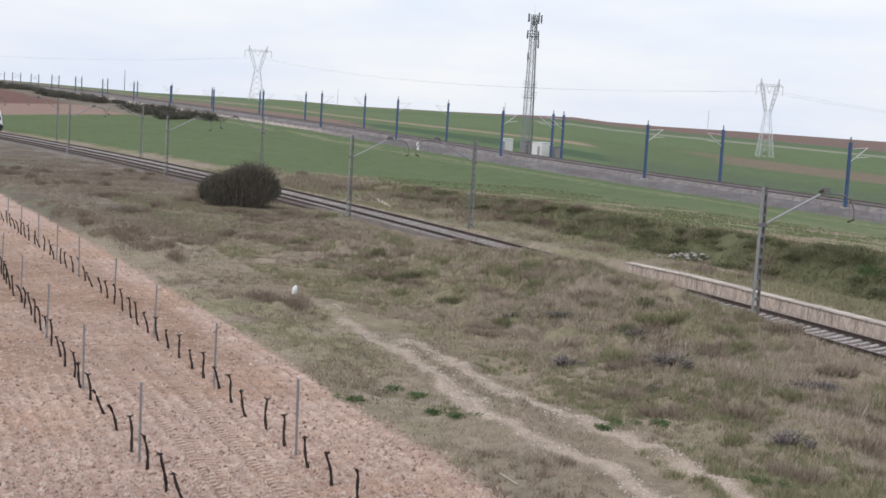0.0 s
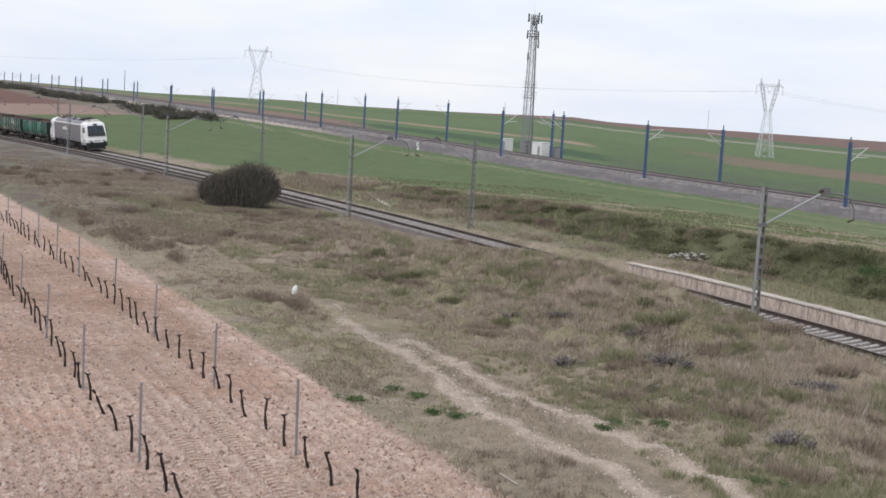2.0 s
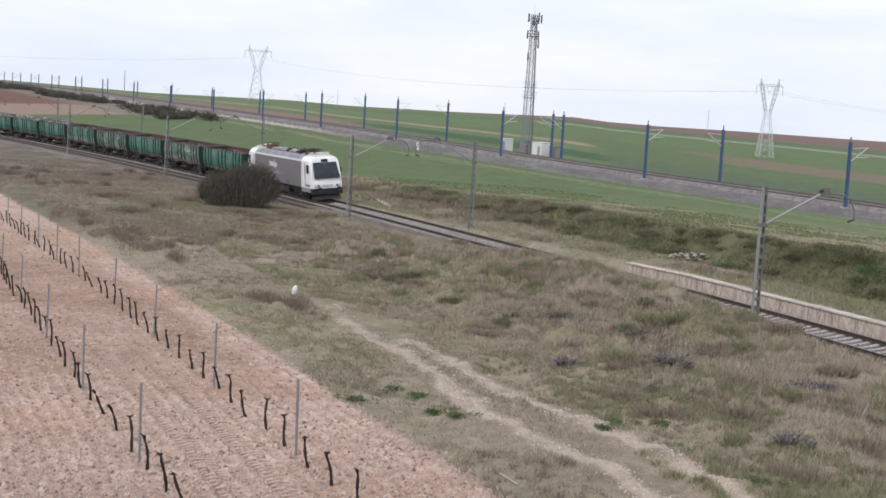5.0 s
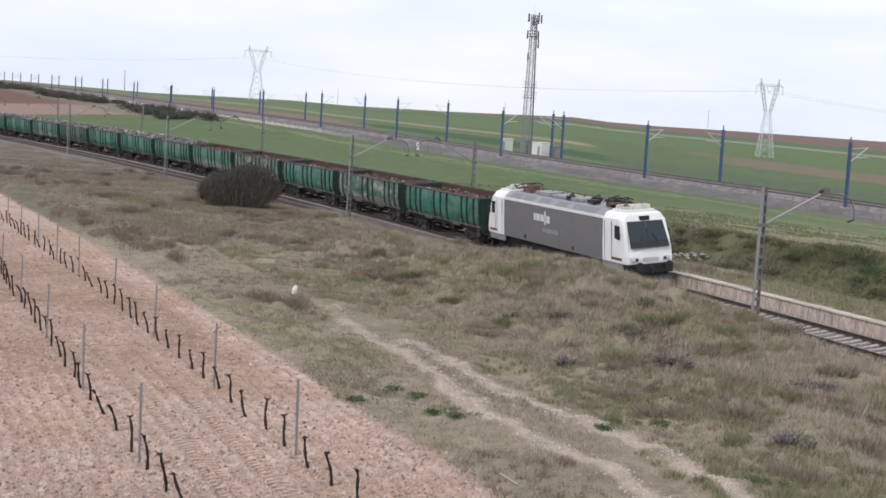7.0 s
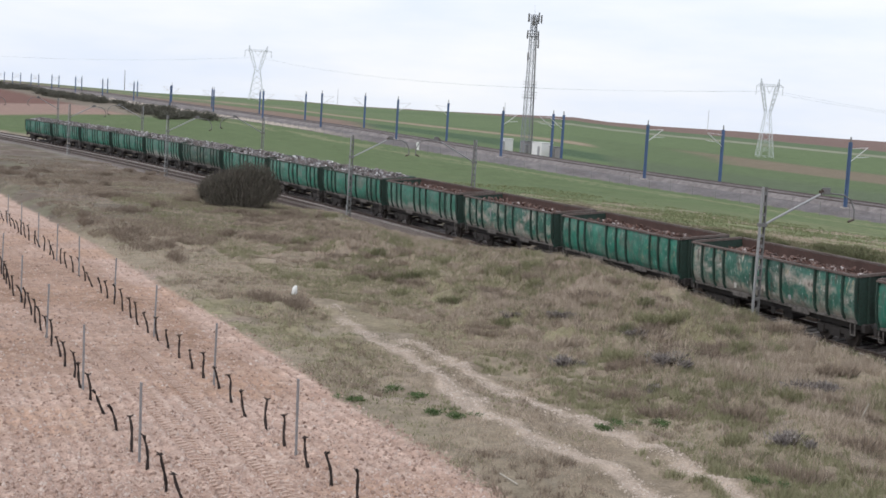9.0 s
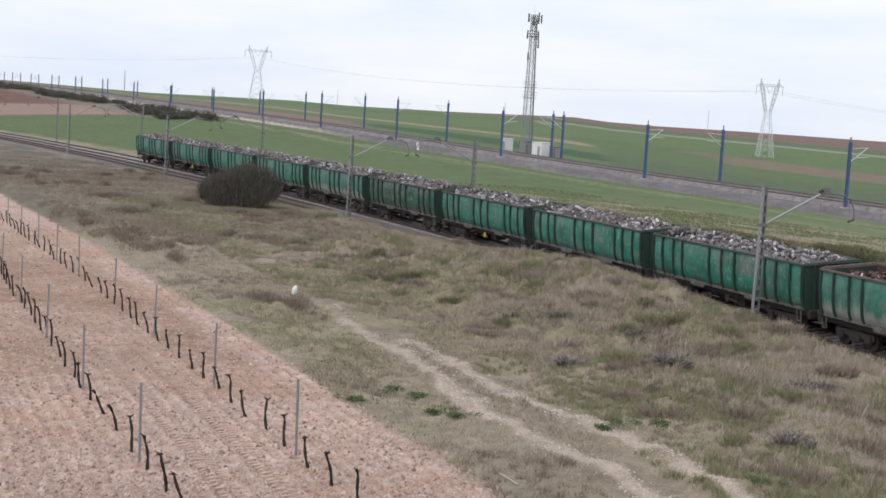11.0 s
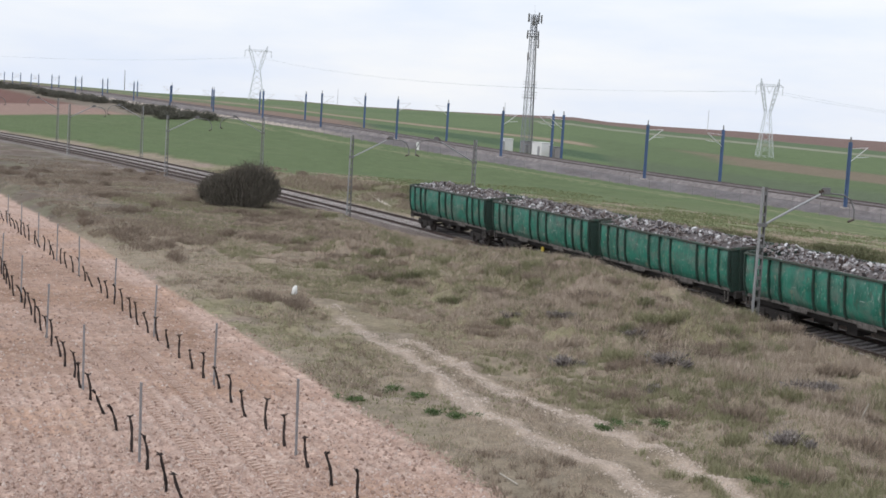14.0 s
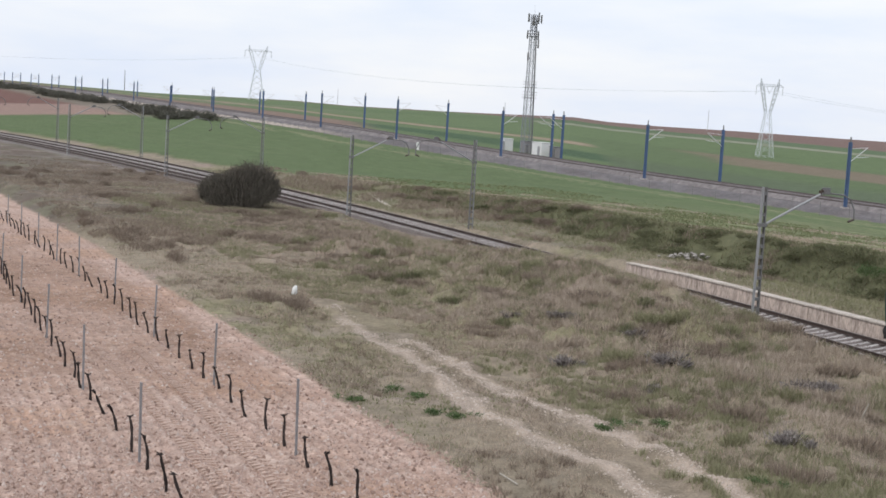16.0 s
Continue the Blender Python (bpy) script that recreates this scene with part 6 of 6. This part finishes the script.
# ---- small things ----
def build_clutter():
    rng = random.Random(31)
    bag = Geo()
    bag.loft([[(0.11 * k * math.cos(a) * (1 + 0.35 * math.sin(3 * a + z * 14)) + 0.25 * z, 0.10 * k * math.sin(a) * (1 + 0.3 * math.cos(2 * a + z * 17)), z) for a in np.linspace(0, math.tau, 11)[:-1]] for z, k in ((0.0, 0.6), (0.12, 1.0), (0.3, 0.95), (0.42, 0.5), (0.46, 0.15))])
    solid("plastic_bag", bag, M_CABIN, "crumpled white plastic bag caught on dry scrub", "bag", m=pose(-6.5, 63.0, gz(-6.5, 63.0) + 0.05), soft=True)
    for x, y, n, r, label in ((-0.73, 62.35, 3, 0.10, "pale stones on the rough grass"), (-4.56, 80.5, 12, 0.12, "scattered pale stones on the rough grass"), (-23.2, 90.3, 2, 0.12, "pale stone at the field edge"), (-14.6, 96.0, 7, 0.12, "pale stones on the rough grass")):
        for i in range(n):
            a, b = x + rng.gauss(0, 0.7 if n > 3 else 0.15), y + rng.gauss(0, 0.9 if n > 3 else 0.15)
            solid("stone", Geo().rock((0, 0, 0), r * rng.uniform(0.5, 1.2), 0.5), M_RUBBLE, label, "stone", "loose stones on the rough ground", m=pose(a, b, gz(a, b) + 0.02, 0, 0, rng.uniform(0, 360)))
    heap = thing("rubble_heap", "heap of broken white concrete and stone below the bank", "rubble", m=pose(16.0, 89.6, gz(16.0, 89.6)))
    for i in range(60):
        x, y = rng.gauss(0, 1.1), rng.gauss(0, 0.7)
        h = max(0, 0.45 - 0.25 * math.hypot(x, y))
        part("chunk", Geo().rock((x, y, h * rng.random() + 0.05), rng.uniform(0.06, 0.20), 0.7), M_RUBBLE, heap)
    # concrete gutter running down beside the line
    g = Geo()
    pts = [(-7.3, 137.4), (-6.1, 131.5), (-4.9, 125.5)]
    rings = []
    for x, y in pts:
        z = gz(x, y)
        rings.append([(x - 0.2, y, z - 0.1), (x + 0.2, y, z - 0.1), (x + 0.2, y, z + 0.05), (x + 0.13, y, z + 0.05), (x + 0.09, y, z + 0.0), (x - 0.09, y, z + 0.0), (x - 0.13, y, z + 0.05), (x - 0.2, y, z + 0.05)])
    solid("drain_gutter", g.loft(rings), M_COPING, "weathered concrete drainage gutter in the verge", "gutter")
    # a pale stake lying in the grass
    solid("fallen_stake", Geo().tube([(1.7, 34.1, gz(1.7, 34.1) + 0.04), (2.05, 32.6, gz(2.05, 32.6) + 0.04)], 0.02, 6), M_STAKE, "pale wooden stake lying in the grass", "stake")
    solid("dry_stalks", Geo().tube([(12.9, 42.9, gz(12.9, 42.9)), (13.1, 42.7, gz(12.9, 42.9) + 0.7)], [0.05, 0.015], 5).tube([(12.9, 42.9, gz(12.9, 42.9)), (12.7, 42.9, gz(12.9, 42.9) + 0.55)], [0.03, 0.01], 5), M_STAKE, "pale dry plant stalks on the mound", "plant")
    # white kilometre marker by the fast line
    x, y = on_fast(111.0, -5.3)
    mk = thing("marker_post", "white marker post beside the fast line", "marker post", m=pose(x, y, gz(x, y)))
    part("post", Geo().box(-0.28, 0.28, -0.12, 0.12, -0.2, 1.45), M_CABIN, mk, bevel=0.04)
    # fence along the fast line
    fence = thing("wire_fence", "thin grey post-and-wire fence along the fast line", "fence")
    for i in range(70):
        u = -20 + i * 5.0
        x, y = on_fast(u, -8.6)
        part("fence_post", Geo().box(x - 0.022, x + 0.022, y - 0.022, y + 0.022, gz(x, y) - 0.2, gz(x, y) + 1.7), M_GALV_DARK, fence)
    for h in (0.8, 1.6):
        pts = [(*on_fast(-20 + i * 10.0, -8.6), gz(*on_fast(-20 + i * 10.0, -8.6)) + h) for i in range(35)]
        part("wire", Geo().tube(pts, 0.005, 3), M_GALV_DARK, fence)
    # lone poles on the skyline
    for x, y, h in ((-249.7, 1100.0, 16.5), (-87.0, 1100.0, 13.0), (195.8, 1100.0, 16.0), (40.7, 1100.0, 10.0)):
        pole = thing("slender_mast", "slender pale mast on the far plain", "mast", "slender masts on the skyline", m=pose(x, y, gz(x, y) - 1))
        part("shaft", Geo().tube([(0, 0, 0), (0, 0, h)], [0.34, 0.22], 6), M_GALV_DARK if h > 16.2 else M_PYLON, pole)


def lumps(name, n, place, lo, hi, mat, label, category, flat=0.7):
    """Small loose lumps, each a rough tetrahedron, scattered on the ground."""
    rng = np.random.default_rng(len(name))
    x, y = place(rng, n)
    z = ground_z(x, y)
    m = len(x)
    r = lo + (hi - lo) * rng.random(m) ** 3
    base = np.array([(1, 0, -0.4), (-0.5, 0.87, -0.4), (-0.5, -0.87, -0.4), (0, 0, 0.9)])
    V = base[None] * r[:, None, None] * rng.uniform(0.6, 1.4, (m, 4, 3)) * np.array([1, 1, flat])
    a = rng.uniform(0, math.tau, m)
    ca, sa = np.cos(a)[:, None], np.sin(a)[:, None]
    V = np.stack([V[..., 0] * ca - V[..., 1] * sa + x[:, None], V[..., 0] * sa + V[..., 1] * ca + y[:, None], V[..., 2] + z[:, None] + 0.25 * r[:, None]], -1).reshape(-1, 3)
    o = np.arange(m)[:, None, None] * 4
    F = (np.array([(0, 1, 3), (1, 2, 3), (2, 0, 3)])[None] + o).reshape(-1, 3)
    me = bpy.data.meshes.new(name)
    me.from_pydata(V.tolist(), [], F.tolist())
    me.materials.append(mat)
    return tagged(new(name, me), label, category, kind="stuff")


def build_loose():
    def field(rng, n):
        r = 30 + 75 * rng.random(n * 3) ** 2.0
        a = np.radians(rng.uniform(-21, 5, n * 3))
        x, y = r * np.sin(a), r * np.cos(a)
        i = np.where((vine_e(x, y) > -0.15 - 0.25 * rng.random(n * 3)) & (y > 24))[0][:n]
        return x[i], y[i]

    def ruts(rng, n):
        s = rng.uniform(-22, 12, n * 2)
        ra = np.interp(s, (-40, -15.7, -9.5, -0.7, 6.6, 14.3, 18), (-20.9, -21.3, -22.2, -21.1, -20.9, -20.2, -20.0))
        rb = np.interp(s, (-40, -18.5, -10.8, -6.5, 1.5, 6), (-18.7, -19.1, -19.7, -20.1, -19.9, -19.6))
        pick = rng.random(n * 2) < 0.5
        d = np.where(pick, ra, rb) + rng.normal(0, 0.24, n * 2)
        a = ARC_A + s / ARC_R
        x, y = ARC_C.x + (ARC_R + d) * np.cos(a), ARC_C.y + (ARC_R + d) * np.sin(a)
        i = np.where((pick | (s < 5)) & (fbm(x, y, 1.6, 301, 3) > -0.12))[0][:n]
        return x[i], y[i]

    def shoulder(rng, n):
        s = rng.uniform(60, 230, n)
        d = rng.uniform(-7.5, -1.9, n)
        a = ARC_A + s / ARC_R
        return ARC_C.x + (ARC_R + d) * np.cos(a), ARC_C.y + (ARC_R + d) * np.sin(a)
    lumps("soil_clods", 46000, field, 0.014, 0.085, M_CLOD, "crumbly pinkish clods of tilled vineyard soil", "soil")
    lumps("track_gravel", 9000, ruts, 0.015, 0.06, M_PEBBLE, "pale gravel in the farm track ruts", "gravel")
    # tyre tread pressed into the soil between the rows
    g = Geo()
    dx, dy = -0.378, 0.926
    for off in (1.45, 2.75):
        for i in range(92):
            q = -9 + i * 0.27
            for side in (-1, 1):
                x = -6.9 + dx * q + dy * (off + side * 0.13)
                y = 33.4 + dy * q - dx * (off + side * 0.13)
                z = gz(x, y)
                g.bar((x - dy * 0.13 + side * dx * 0.05, y + dx * 0.13 + side * dy * 0.05, z + 0.012), (x + dy * 0.13 - side * dx * 0.05, y - dx * 0.13 - side * dy * 0.05, z + 0.012), 0.07, 0.04)
    tagged(solid("tyre_tread", g, M_TREAD, "ribbed tractor tyre tread in the soil", "tyre track"), kind="stuff")


M_CLOD = island_material("soil_clod", [(0.42, 0.308, 0.258), (0.33, 0.23, 0.19), (0.48, 0.37, 0.32), (0.37, 0.25, 0.20), (0.54, 0.45, 0.40), (0.21, 0.135, 0.105), (0.44, 0.32, 0.26), (0.17, 0.105, 0.08)])
M_PEBBLE = island_material("pale_pebble", [(0.46, 0.39, 0.33), (0.36, 0.30, 0.25), (0.56, 0.48, 0.42)])
M_TREAD = material("pressed_soil", (0.47, 0.345, 0.28), 0.95, dark=(0.41, 0.29, 0.235), size=0.5)
build_loose()

M_STAKE = material("bleached_wood", (0.45, 0.41, 0.35), 0.9, size=0.3)
build_clutter()

motions()
